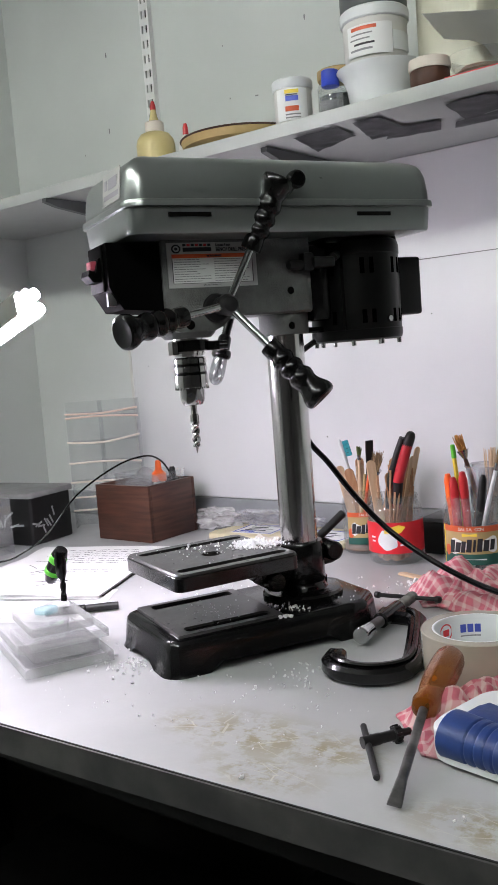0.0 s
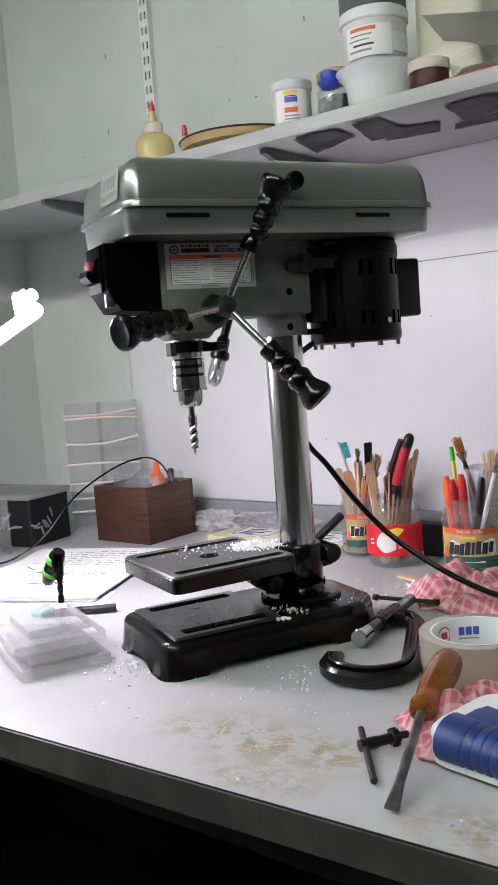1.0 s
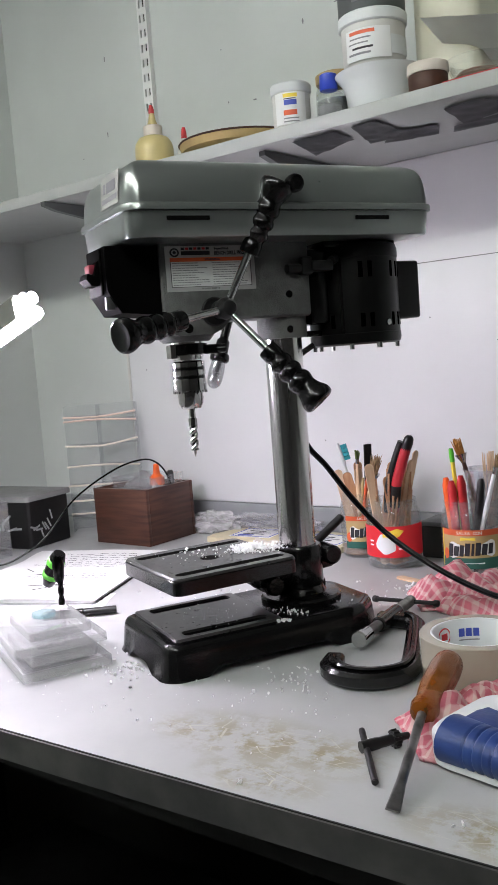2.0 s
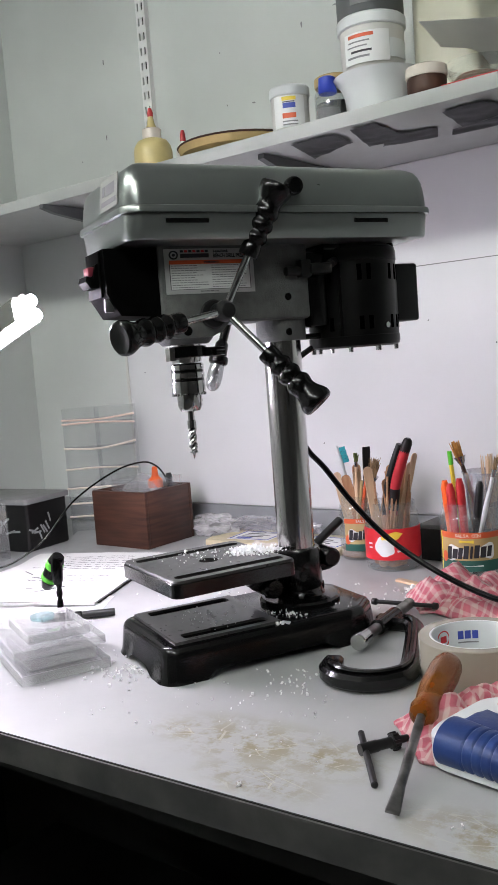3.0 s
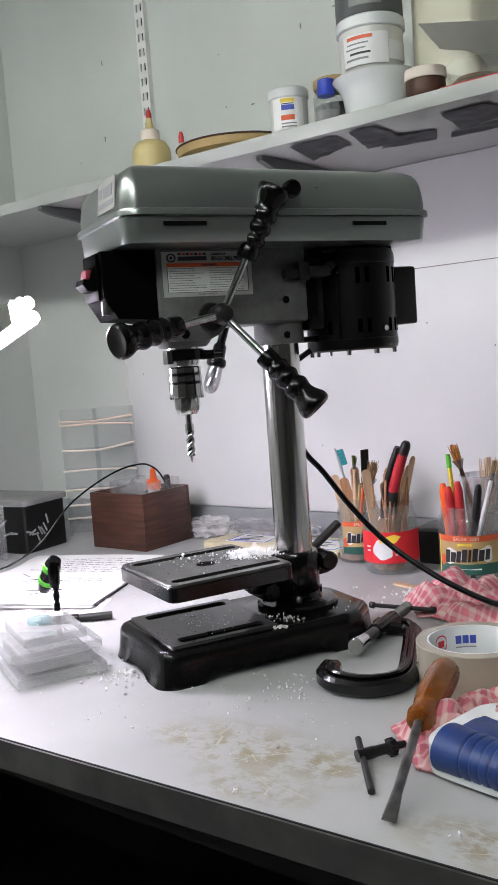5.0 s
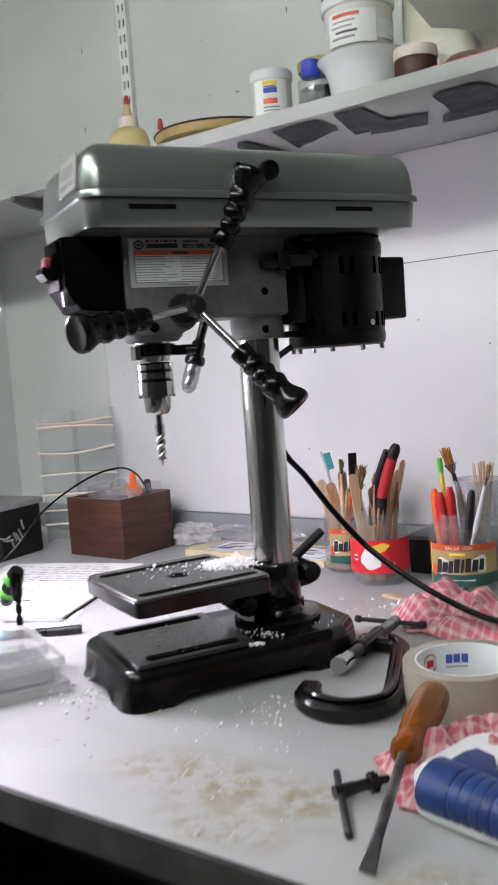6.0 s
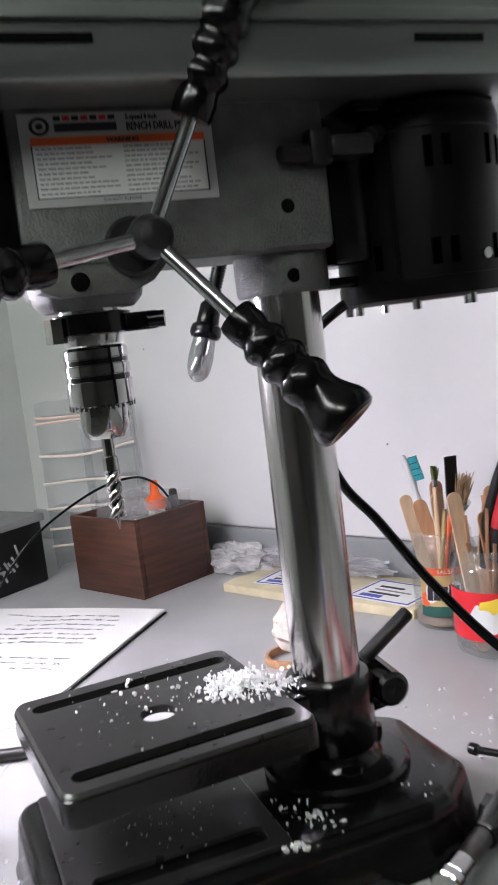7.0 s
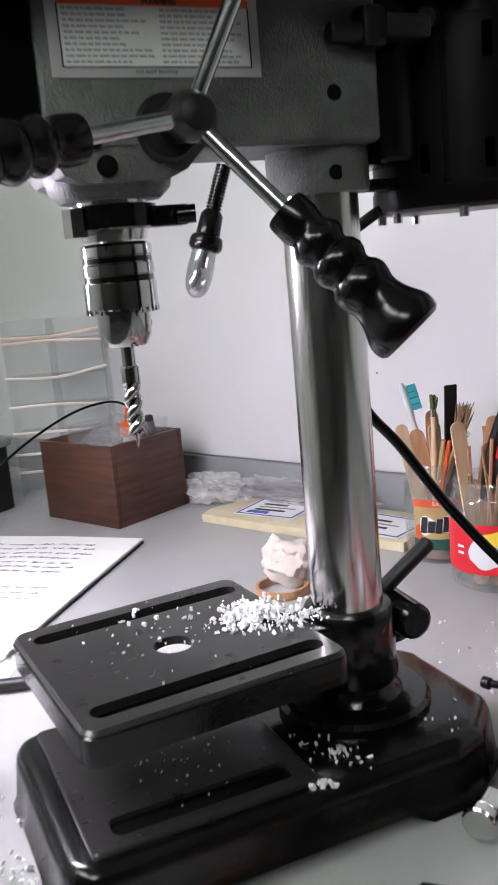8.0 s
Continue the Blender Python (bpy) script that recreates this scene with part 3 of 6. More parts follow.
for a in (-178, -128, -88, -38, 22, 92, 150):
    m = Matrix.Translation((MX, 0, 0)) @ pose(0, 0, 0, 0, 0, a) @ Matrix.Translation((0.058, 0, 0.3885))
    part("motor_screw", xf(cyl(0.0032, -0.006, 0.001, 8), m), M_ROD, motor)
part("motor_screw", xf(cyl(0.004, 0, 0.004, 10), Matrix.Translation((MX, 0, 0.416)) @ pose(0, 0, 0, 0, 0, -78) @ Matrix.Translation((0.0625, 0, 0)) @ pose(0, 0, 0, 0, 90, 0)), M_ROD, motor)
part("seam_strip", xf(box(0.062, -0.002, 0.405, 0.0642, 0.002, 0.504), pose(MX, 0, 0, 0, 0, -137)), M_PLASTIC, motor)
part("motor_plate", box(0.030, -0.030, 0.42, 0.060, 0.030, 0.52, 0.004), M_PLASTIC, press, "black motor mounting plate")
part("motor_top", box(0.05, -0.04, 0.520, 0.165, 0.04, 0.530, 0.003), M_PLASTIC, press)
part("capacitor_box", box(0.170, -0.024, 0.421, 0.2150, 0.024, 0.502, 0.004, 3), M_RUBBERY, motor, "black capacitor box")
part("motor_strut", box(0.022, -0.012, 0.404, 0.075, 0.0, 0.412, 0.002), M_PLASTIC, press)

# feed hub, three rods and grips
HUB = Vector((-0.111, -0.064, 0.445))
hub = part("feed_hub", join(rod((-0.111, -0.038, 0.445), (-0.111, -0.056, 0.445), 0.0115, 28, 0.002), xf(lathe([(0.003, -0.0145), (0.009, -0.0125), (0.0132, -0.006), (0.0138, 0.001), (0.012, 0.008), (0.006, 0.012)], 28), along(HUB, HUB + Vector((0, 1, 0))))), M_RUBBERY, press, "black feed hub")
part("hub_ring", rod((-0.116, -0.0385, 0.443), (-0.116, -0.044, 0.443), 0.0185, 32, 0.002), M_RUBBERY, press)
GRIP = [(0.0075, 0.0), (0.0112, 0.0005), (0.0118, 0.003), (0.0118, 0.012), (0.0112, 0.0150), (0.0106, 0.0185), (0.0112, 0.0205), (0.0132, 0.0235), (0.0138, 0.0265), (0.0132, 0.0300), (0.0114, 0.0330), (0.0114, 0.0355), (0.0136, 0.0385), (0.0146, 0.0425), (0.0138, 0.0465), (0.0120, 0.0500), (0.0120, 0.0525), (0.0143, 0.0560), (0.0153, 0.0600), (0.0146, 0.0645), (0.0134, 0.0685), (0.0133, 0.0720), (0.0142, 0.0765), (0.0160, 0.0815), (0.0180, 0.0860), (0.0190, 0.0900), (0.0191, 0.0940), (0.0182, 0.0975), (0.0160, 0.0992), (0.0110, 0.0985), (0.004, 0.0965)]
for a, lean in ((66, 14), (190.5, 18), (304, 27)):
    TILT_OUT = radians(lean)
    d = Vector((math.cos(radians(a)) * math.cos(TILT_OUT), -math.sin(TILT_OUT), math.sin(radians(a)) * math.cos(TILT_OUT)))
    h = part("feed_rod", rod(HUB + d * 0.010, HUB + d * 0.088, 0.0048, 16), M_ROD, press, "plated steel rod")
    part("grip", xf(lathe([(r * 1.08, z * 0.95) for r, z in GRIP], 32), along(HUB + d * 0.072, HUB + d)), M_PLASTIC, h, "ridged black plastic grip")

# spindle, depth stop, chuck and auger bit
SX = -0.141
Q = pose(SX, 0, 0)
part("quill", xf(lathe([(0.019, 0.385), (0.021, 0.392), (0.021, 0.412)], 32), Q), M_STEEL, press)
part("stop_collar", join(xf(lathe([(0.0215, 0.391), (0.0265, 0.392), (0.0265, 0.405), (0.0215, 0.406)], 36), Q), box(SX + 0.018, -0.022, 0.391, SX + 0.040, -0.008, 0.403, 0.001)), M_PLASTIC, press, "black depth stop collar")
part("stop_nut", xf(lathe([(0.007, 0.388), (0.007, 0.404)], 6), pose(SX - 0.026, -0.012, 0)), M_CHROME, press)
part("stop_bolt", rod((SX + 0.044, -0.024, 0.397), (SX + 0.034, -0.020, 0.397), 0.0055, 12), M_PLASTIC, press)
part("spindle", xf(cyl(0.0095, 0.380, 0.392, 20), Q), M_STEEL, press)
chuck = part("chuck", xf(lathe([(0.0095, 0.3845), (0.019, 0.384), (0.0212, 0.382), (0.0215, 0.3765), (0.0205, 0.376), (0.0205, 0.372), (0.0217, 0.3715), (0.0217, 0.3655), (0.0206, 0.365), (0.0206, 0.3615), (0.0220, 0.361), (0.0220, 0.3455), (0.0212, 0.3445), (0.0165, 0.344), (0.0160, 0.329), (0.0125, 0.3225), (0.0060, 0.3215)], 48), Q), M_CHROME, press, "bright steel keyed chuck")
for z in (0.374, 0.363):
    part("chuck_band", xf(lathe([(0.0200, z - 0.0017), (0.02085, z - 0.0016), (0.02085, z + 0.0016), (0.0200, z + 0.0017)], 48), Q), M_PLASTIC, chuck)
teeth = [xf(box(0.0205, -0.0007, 0.3425, 0.0222, 0.0007, 0.3465), Q @ pose(0, 0, 0, 0, 0, 360 / 30 * i)) for i in range(30)]
part("key_teeth", join(*teeth), M_CHROME, chuck)
for a in (-125, -5, 115):
    part("key_hole", xf(rod((0.0135, 0, 0.3355), (0.0164, 0, 0.3355), 0.0029, 14), Q @ pose(0, 0, 0, 0, 0, a)), M_INK, chuck)


def auger(r, z0, z1, turns, n=72):
    """A twisted bit: a waisted cross-section swept up a helix."""
    rings = []
    for i in range(n + 1):
        f = i / n
        a = 2 * math.pi * turns * f
        ring = []
        for k in range(20):
            b = 2 * math.pi * k / 20
            s = abs(math.cos(b)) ** 0.6
            rad = r * (0.30 + 0.70 * s)
            ring.append((rad * math.cos(b + a), rad * math.sin(b + a) * 1.0, z0 + (z1 - z0) * f))
        rings.append(ring)
    return loft(rings)


bit = part("drill_bit", xf(join(auger(0.0058, 0.2675, 0.300, 1.5), lathe([(0.0058, 0.300), (0.0058, 0.309), (0.0042, 0.310), (0.0042, 0.323)], 20), lathe([(0.0002, 0.2585), (0.0012, 0.262), (0.0022, 0.2675)], 12)), Q), M_CHROME, press, "bright steel auger bit")

# small work light hanging behind the head
WL0, WL1, WL2 = Vector((0.060, 0.30, 0.446)), Vector((0.043, 0.30, 0.401)), Vector((0.026, 0.30, 0.350))
neck = lathe([(r, 0.0034 * i + dz) for i in range(14) for r, dz in ((0.0062, 0.0), (0.0078, 0.0006), (0.0078, 0.0020), (0.0062, 0.0026))], 14)
lightp = part("light_socket", xf(lathe([(0.006, -0.004), (0.009, 0.0), (0.0098, 0.016), (0.0125, 0.018), (0.0135, 0.022), (0.0135, 0.026), (0.0115, 0.029)], 24), along(WL1 - (WL1 - WL0) * 0.25, WL2) @ Matrix.Scale(1.22, 4)), M_PLASTIC, press, "black lamp socket")
part("light_neck", xf(neck, along(WL0 + (WL1 - WL0) * 0.7, WL0 - (WL1 - WL0) * 0.3)), M_PLASTIC, press, "ribbed black flexible neck")
bulb = part("bulb", xf(lathe([(0.0085, 0.024), (0.0098, 0.030), (0.0108, 0.044), (0.0105, 0.054), (0.0088, 0.061), (0.005, 0.0655), (0.001, 0.067)], 24), along(WL1 - (WL1 - WL0) * 0.25, WL2) @ Matrix.Scale(1.22, 4)), M_BULB, press, "unlit clear glass bulb")
part("filament_stem", xf(join(rod((0, 0, 0.024), (0, 0, 0.044), 0.0028, 10, 0.0008), rod((0, 0, 0.044), (0.004, 0, 0.056), 0.0007, 6), rod((0, 0, 0.044), (-0.004, 0, 0.056), 0.0007, 6)), along(WL1 - (WL1 - WL0) * 0.25, WL2) @ Matrix.Scale(1.22, 4)), M_OLDGREY, bulb)



# ---- more materials ----
M_JAR = clear("jar_glass", (0.965, 0.975, 0.97), 0.14, 0.04, 0.05)
M_ACRYL = clear("clear_acrylic", (0.98, 0.985, 0.99), 0.10, 0.06, 0.06)
M_BLOCK = clear("clear_acrylic_block", (0.998, 0.999, 1.0), 0.08, 0.05, 0.05, 0.0)
# whitish haze that paints the light caught in the slab edges
M_EDGEGLINT = clear("painted_acrylic_glint", (0.995, 0.998, 1.0), 0.10, 0.12, 0.28, 0.0)
M_BAG = clear("thin_plastic_film", (0.92, 0.92, 0.95), 0.22, 0.12, 0.22)
M_BAGPALE = clear("pale_plastic_film", (0.94, 0.93, 0.92), 0.25, 0.14, 0.45, 0.3)
M_JUG = mat("cloudy_plastic", (0.60, 0.58, 0.46), 0.35, var=0.05, scale=5)
M_WOODBOX = mat("red_brown_wood", (0.038, 0.015, 0.010), 0.42, col2=(0.085, 0.034, 0.021), scale=9, stretch=(1.2, 1.2, 16), bump=0.08, bscale=40)
M_STICK = mat("pale_birch", (0.58, 0.40, 0.25), 0.55, col2=(0.70, 0.52, 0.35), scale=30, stretch=(4, 4, 0.4), island=0.25)
M_STICK2 = mat("stained_birch", (0.36, 0.18, 0.09), 0.55, col2=(0.50, 0.29, 0.16), scale=30, stretch=(4, 4, 0.4), island=0.3)
M_CREAM = mat("cream_matt", (0.76, 0.68, 0.60), 0.6, var=0.08)
M_PINKBAND = mat("pink_matt", (0.76, 0.58, 0.50), 0.6, var=0.08)
M_FOAM = mat("yellowed_foam_board", (0.60, 0.53, 0.36), 0.7, var=0.12, scale=25, bump=0.2, bscale=120)
M_AMBER = mat("amber_plastic", (0.32, 0.10, 0.012), 0.22, trans=0.5, ior=1.47, var=0.25, scale=25)
M_BLUE = mat("blue_rubber_grip", (0.012, 0.036, 0.150), 0.42, var=0.15, scale=30, bump=0.1, bscale=300)
M_OFFWHITE = mat("off_white_plastic", (0.66, 0.68, 0.68), 0.35, var=0.04)
M_YELLOW = mat("yellowed_plastic", (0.58, 0.48, 0.22), 0.4, var=0.1, scale=20)
M_BRIGHTORANGE = mat("orange_plastic", (0.85, 0.13, 0.02), 0.35)
M_TAPE = mat("clear_tape_roll", (0.56, 0.52, 0.42), 0.15, var=0.06, scale=20, trans=0.5)
M_OLDSTEEL = mat("worn_tool_steel", (0.19, 0.185, 0.18), 0.38, metal=0.9, var=0.4, scale=45, bump=0.1)
M_DUCT = mat("grey_duct_tape", (0.085, 0.085, 0.09), 0.35, var=0.12, scale=20, bump=0.05, bscale=100)
M_GREYPL = mat("dark_grey_plastic", (0.10, 0.105, 0.105), 0.45, var=0.12)
M_LID = mat("grey_lid", (0.20, 0.20, 0.20), 0.5, var=0.12, scale=20, bump=0.06)
M_HAIR = mat("brush_bristle", (0.33, 0.22, 0.12), 0.7, var=0.35, scale=60, stretch=(6, 6, 0.3), island=0.5)
M_ORHAIR = mat("orange_bristle", (0.50, 0.22, 0.05), 0.7, var=0.3, scale=60, stretch=(6, 6, 0.3))
M_OLIVE = mat("olive_bristle", (0.10, 0.13, 0.03), 0.7, var=0.2)
M_TEAL = mat("teal_bristle", (0.03, 0.30, 0.34), 0.6, var=0.2)
M_BLUECAP = mat("blue_cap", (0.02, 0.05, 0.42), 0.4)
M_BLUEPRINT = mat("blue_print", (0.05, 0.08, 0.40), 0.5)
M_YPRINT = mat("yellow_print", (0.80, 0.62, 0.06), 0.5)
M_BROWN = mat("brown_contents", (0.06, 0.022, 0.012), 0.5, var=0.3, scale=40)
M_SILT = mat("brown_sediment", (0.24, 0.16, 0.11), 0.7, var=0.25, scale=60)
M_CHIP = mat("white_plastic_shavings", (0.80, 0.80, 0.80), 0.45, var=0.05, island=0.2)
M_TAN = mat("tan_board", (0.45, 0.32, 0.14), 0.6, var=0.15, scale=20)
M_CYAN = clear("pale_cyan_plastic", (0.72, 0.93, 0.95), 0.1, 0.1, 0.2)
M_REDLABEL = mat("red_label", (0.62, 0.02, 0.03), 0.4, var=0.05)
M_ORLABEL = mat("orange_label", (0.62, 0.10, 0.03), 0.45, var=0.05)
M_GREENLABEL = mat("dark_green_label", (0.02, 0.09, 0.07), 0.45, var=0.1)
M_HOOD = mat("grey_green_enamel", (0.13, 0.135, 0.12), 0.5, var=0.06)
M_SOFTRED = mat("red_rubber_grip", (0.42, 0.02, 0.03), 0.45, var=0.08)
M_TISSUE = mat("crumpled_tissue", (0.58, 0.53, 0.47), 0.85, var=0.06, bump=0.2)


def towel_material():
    """Pink checked terry cloth: white stripes crossing on pink, with looped pile."""
    m = mat("pink_checked_towel", (0.52, 0.13, 0.17), 0.95, var=0.2, scale=60, bump=0.8, bscale=700)
    n, l = m.node_tree.nodes, m.node_tree.links
    b = n["Principled BSDF"]
    base = b.inputs["Base Color"].links[0].from_socket
    uv = n.new("ShaderNodeUVMap")
    sx = n.new("ShaderNodeSeparateXYZ")
    l.new(uv.outputs[0], sx.inputs[0])
    add = None
    for k, axis in enumerate(("X", "Y")):
        sn = n.new("ShaderNodeMath")
        sn.operation = "PINGPONG"
        sn.inputs[1].default_value = 0.5
        sc = n.new("ShaderNodeMath")
        sc.operation = "MULTIPLY"
        sc.inputs[1].default_value = 58.0
        l.new(sx.outputs[axis], sc.inputs[0])
        l.new(sc.outputs[0], sn.inputs[0])
        st = n.new("ShaderNodeMapRange")
        st.inputs["From Min"].default_value, st.inputs["From Max"].default_value = 0.27, 0.36
        l.new(sn.outputs[0], st.inputs["Value"])
        if add is None:
            add = st.outputs[0]
        else:
            av = n.new("ShaderNodeMath")
            av.operation = "ADD"
            l.new(add, av.inputs[0]), l.new(st.outputs[0], av.inputs[1])
            hf = n.new("ShaderNodeMath")
            hf.operation = "MULTIPLY"
            hf.inputs[1].default_value = 0.42
            l.new(av.outputs[0], hf.inputs[0])
            add = hf.outputs[0]
    mix = n.new("ShaderNodeMix")
    mix.data_type = "RGBA"
    l.new(add, mix.inputs["Factor"])
    l.new(base, mix.inputs["A"])
    mix.inputs["B"].default_value = (0.68, 0.54, 0.50, 1)
    l.new(mix.outputs["Result"], b.inputs["Base Color"])
    return m


M_TOWEL = towel_material()

# ---- tube lamp over the bench ----
lamp = thing("tube_lamp", pose(-0.72, -0.30, BT), "adjustable bench lamp with lit twin fluorescent tube and grey hood", "lamp")
LT, LF = Vector((-0.262, -0.225, 1.364)), Vector((-0.560, -0.240, 1.252))
off = Vector((0.72, 0.30, -BT))
LM = along(LT + off, LF + off)
LL = (LF - LT).length


up = (LM.to_3x3().inverted() @ Vector((0, 0, 1)))
ua = math.degrees(math.atan2(up.y, up.x))
part("base", lathe([(0.085, 0.0), (0.085, 0.014), (0.08, 0.018), (0.02, 0.022)], 36), M_GREYPL, lamp)
part("arm", tube([(0, 0, 0.015), (-0.02, -0.02, 0.20), (0.04, 0.02, 0.32), tuple(LF + off)], 0.008), M_GREYPL, lamp)
LU = Matrix.Translation(LT + off) @ LM.to_3x3().to_4x4() @ pose(0, 0, 0, 0, 0, ua - 90) @ Matrix.Diagonal((0.95, 0.95, 0.95, 1))     # y is up, z runs along the lamp
hood_o = [(-0.0240, -0.012), (-0.0190, 0.017), (-0.012, 0.0245), (0.012, 0.0245), (0.0190, 0.017), (0.0240, -0.012), (0.0225, -0.012), (0.0175, 0.016), (0.009, 0.0225), (-0.009, 0.0225), (-0.0175, 0.016), (-0.0225, -0.012)]
hood = part("hood", xf(prism(hood_o, -0.008, LL / 0.95 + 0.03), LU), M_HOOD, lamp, "grey metal lamp hood")
part("end_clip", xf(join(box(-0.003, 0.018, -0.016, 0.003, 0.026, 0.004, 0.001), box(-0.003, 0.006, -0.019, 0.003, 0.012, -0.010, 0.001)), LU), M_WHITE, lamp, "white tube clip")
bend = [(0, 0.011 * math.cos(a) - 0.0005, -0.004 - 0.0075 * math.sin(a)) for a in [math.pi * i / 8 for i in range(9)]]
part("tube", xf(tube([(0, 0.0105, LL / 0.95)] + bend + [(0, -0.0115, LL / 0.95)], 0.0085, 16, 3), LU), M_TUBE, lamp, "lit white fluorescent tube")

# grey line painted where the shelf's shadow ends on the board
tagged(part("trim", box(-0.30, WALL_Y - 0.0062, 1.4306, 2.4, WALL_Y - 0.0049, 1.4322), M_LID, None, "", 0), "thin grey line painted along the shadow edge on the white board", "", "", "structure")

# ---- white board, uprights, brackets and tape on the wall and shelf ----
structure("wall_panel", box(-0.850, WALL_Y - 0.005, BT + 0.062, 2.4, WALL_Y - 0.0005, SH0 - 0.001, 0.0008, 1), M_BOARD, "smooth white board on the wall under the shelf")
structure("trim", box(-0.858, WALL_Y - 0.007, BT + 0.062, -0.850, WALL_Y - 0.0005, SH0 - 0.001, 0.001, 1), M_WHITE, "narrow white edge strip")
upright = thing("slotted_upright", pose(-0.708, WALL_Y - 0.001, SH1 + 0.001), "white slotted steel shelf upright on the wall", "shelf upright")
UH = ROOM_Z - SH1 - 0.2
cuts = [rr(sx * 0.0058 - 0.0023, z, sx * 0.0058 + 0.0023, z + 0.017, 0.0015, 2) for sx in (-1, 1) for z in [0.012 + 0.032 * i for i in range(int(UH / 0.032) - 1)]]
part("channel", xf(plate(rr(-0.0135, 0.0, 0.0135, UH, 0.001, 2), cuts, 0.010, 0.012), pose(0, 0, 0, 90, 0, 0)), M_PAPER, upright, "white channel face with paired slots", 0)
for s in (-1, 1):
    part("flange", box(s * 0.0125 - 0.001, -0.0105, 0.0, s * 0.0125 + 0.001, 0.0, UH), M_PAPER, upright)
# near-black plate added behind the slots, standing in for their inner shade
part("inner_back", box(-0.0110, -0.002, 0.0, 0.0110, -0.0005, UH), M_DARK, upright)
for z in (0.19, 0.62):
    part("screw", rod((0.002, -0.012, z), (0.002, -0.0145, z), 0.004, 10), M_OLDSTEEL, upright)


def shelf_bracket(x, y0):
    pr = [(y0, SH0 - 0.002), (y0, SH0 - 0.010), (y0 + 0.03, SH0 - 0.018), (WALL_Y - 0.008, SH0 - 0.055), (WALL_Y - 0.008, SH0 - 0.002)]
    b = loft([[(xx, y, z) for y, z in pr] for xx in (x - 0.006, x + 0.006)])
    part("bracket", b, M_GREYPL, shelf, "dark grey steel shelf bracket", 20)


shelf_bracket(-0.708, 0.20)
shelf_bracket(-0.185, 0.235)


def sheet(o, z, wob, seed, nx=14, ny=14, th=0.0008):
    """A thin wrinkled sheet over a four-sided outline."""
    bm = bmesh.new()
    g = []
    for i in range(nx + 1):
        row = []
        for j in range(ny + 1):
            u, v = i / nx, j / ny
            x = (o[0][0] * (1 - u) + o[1][0] * u) * (1 - v) + (o[3][0] * (1 - u) + o[2][0] * u) * v
            y = (o[0][1] * (1 - u) + o[1][1] * u) * (1 - v) + (o[3][1] * (1 - u) + o[2][1] * u) * v
            row.append(bm.verts.new((x, y, z + wob * (noise.noise((x * 40 + seed, y * 40, seed)) - 0.5))))
        g.append(row)
    for i in range(nx):
        for j in range(ny):
            bm.faces.new((g[i][j], g[i + 1][j], g[i + 1][j + 1], g[i][j + 1]))
    bmesh.ops.solidify(bm, geom=list(bm.faces), thickness=th)
    return bm


for k, o in enumerate((((-0.115, 0.222), (-0.035, 0.222), (-0.045, 0.300), (-0.150, 0.345)), ((-0.005, 0.222), (0.040, 0.222), (0.030, 0.350), (-0.045, 0.350)), ((0.02, 0.30), (0.09, 0.33), (0.06, 0.39), (-0.03, 0.37)), ((0.135, 0.250), (0.205, 0.245), (0.215, 0.330), (0.115, 0.365)), ((0.10, 0.36), (0.22, 0.35), (0.22, 0.40), (0.08, 0.40)))):
    tagged(part("duct_tape", sheet(o, SH0 - 0.0025, 0.002, k * 3.1), M_DUCT), "dark grey duct tape stuck under the white shelf", "tape", "tape patches under the shelf")
specks = []
rs = random.Random(12)
for x, z, w, h in ((-0.29, 1.93, 0.004, 0.012), (-0.21, 1.945, 0.012, 0.003), (-0.165, 1.955, 0.006, 0.003), (-0.50, 1.93, 0.003, 0.003), (-0.49, 1.82, 0.003, 0.004), (-0.86, 1.83, 0.003, 0.014), (-0.85, 2.0, 0.003, 0.014), (-0.95, 1.79, 0.003, 0.003), (-0.42, 1.81, 0.010, 0.003)):
    specks.append(xf(prism([(w / 2 * math.cos(a) * rs.uniform(0.7, 1.2), h / 2 * math.sin(a) * rs.uniform(0.7, 1.2)) for a in [2 * math.pi * i / 9 for i in range(9)]], 0, 0.0006), Matrix.Translation((x, WALL_Y - 0.0002, z)) @ pose(0, 0, 0, 90, 0, 0)))
for x, z in ((-0.845 + 0.05, 1.27), (0.08, 1.28), (-0.05, 1.33), (0.20, 1.42), (-0.30, 1.10)):
    specks.append(xf(prism(circ(0, 0, 0.0016, 8), 0, 0.0006), Matrix.Translation((x, WALL_Y - 0.0052, z)) @ pose(0, 0, 0, 90, 0, 0)))
tagged(part("wall_specks", join(*specks), M_GREYINK, None, "", 0), "small dark specks and chips on the wall", "specks", "", "stuff")


# ---- things on the shelf ----
def on(name, x, y, z, label, category, group="", rz=0.0):
    return thing(name, pose(x, y, z, 0, 0, rz), label, category, group)


def band(r, z0, z1, a0, a1, n=20, t=0.0006):
    return shell(r, r + t, a0, a1, z0, z1, n)


S = SH1 + 0.0005
b = on("squeeze_bottle", -0.487, 0.300, S, "yellowed squeeze bottle with red tipped nozzle on shelf", "bottle")
part("body", lathe([(0.034, 0), (0.037, 0.004), (0.037, 0.046), (0.035, 0.056), (0.028, 0.066), (0.016, 0.071)], 32), M_YELLOW, b)
part("collar", lathe([(0.018, 0.070), (0.018, 0.088), (0.015, 0.090)], 24), M_CREAM, b)
part("nozzle", lathe([(0.011, 0.089), (0.007, 0.100), (0.0045, 0.116)], 18), M_YELLOW, b)
part("tip", lathe([(0.0055, 0.112), (0.0055, 0.120), (0.003, 0.128)], 14), M_RED, b, "red tip")
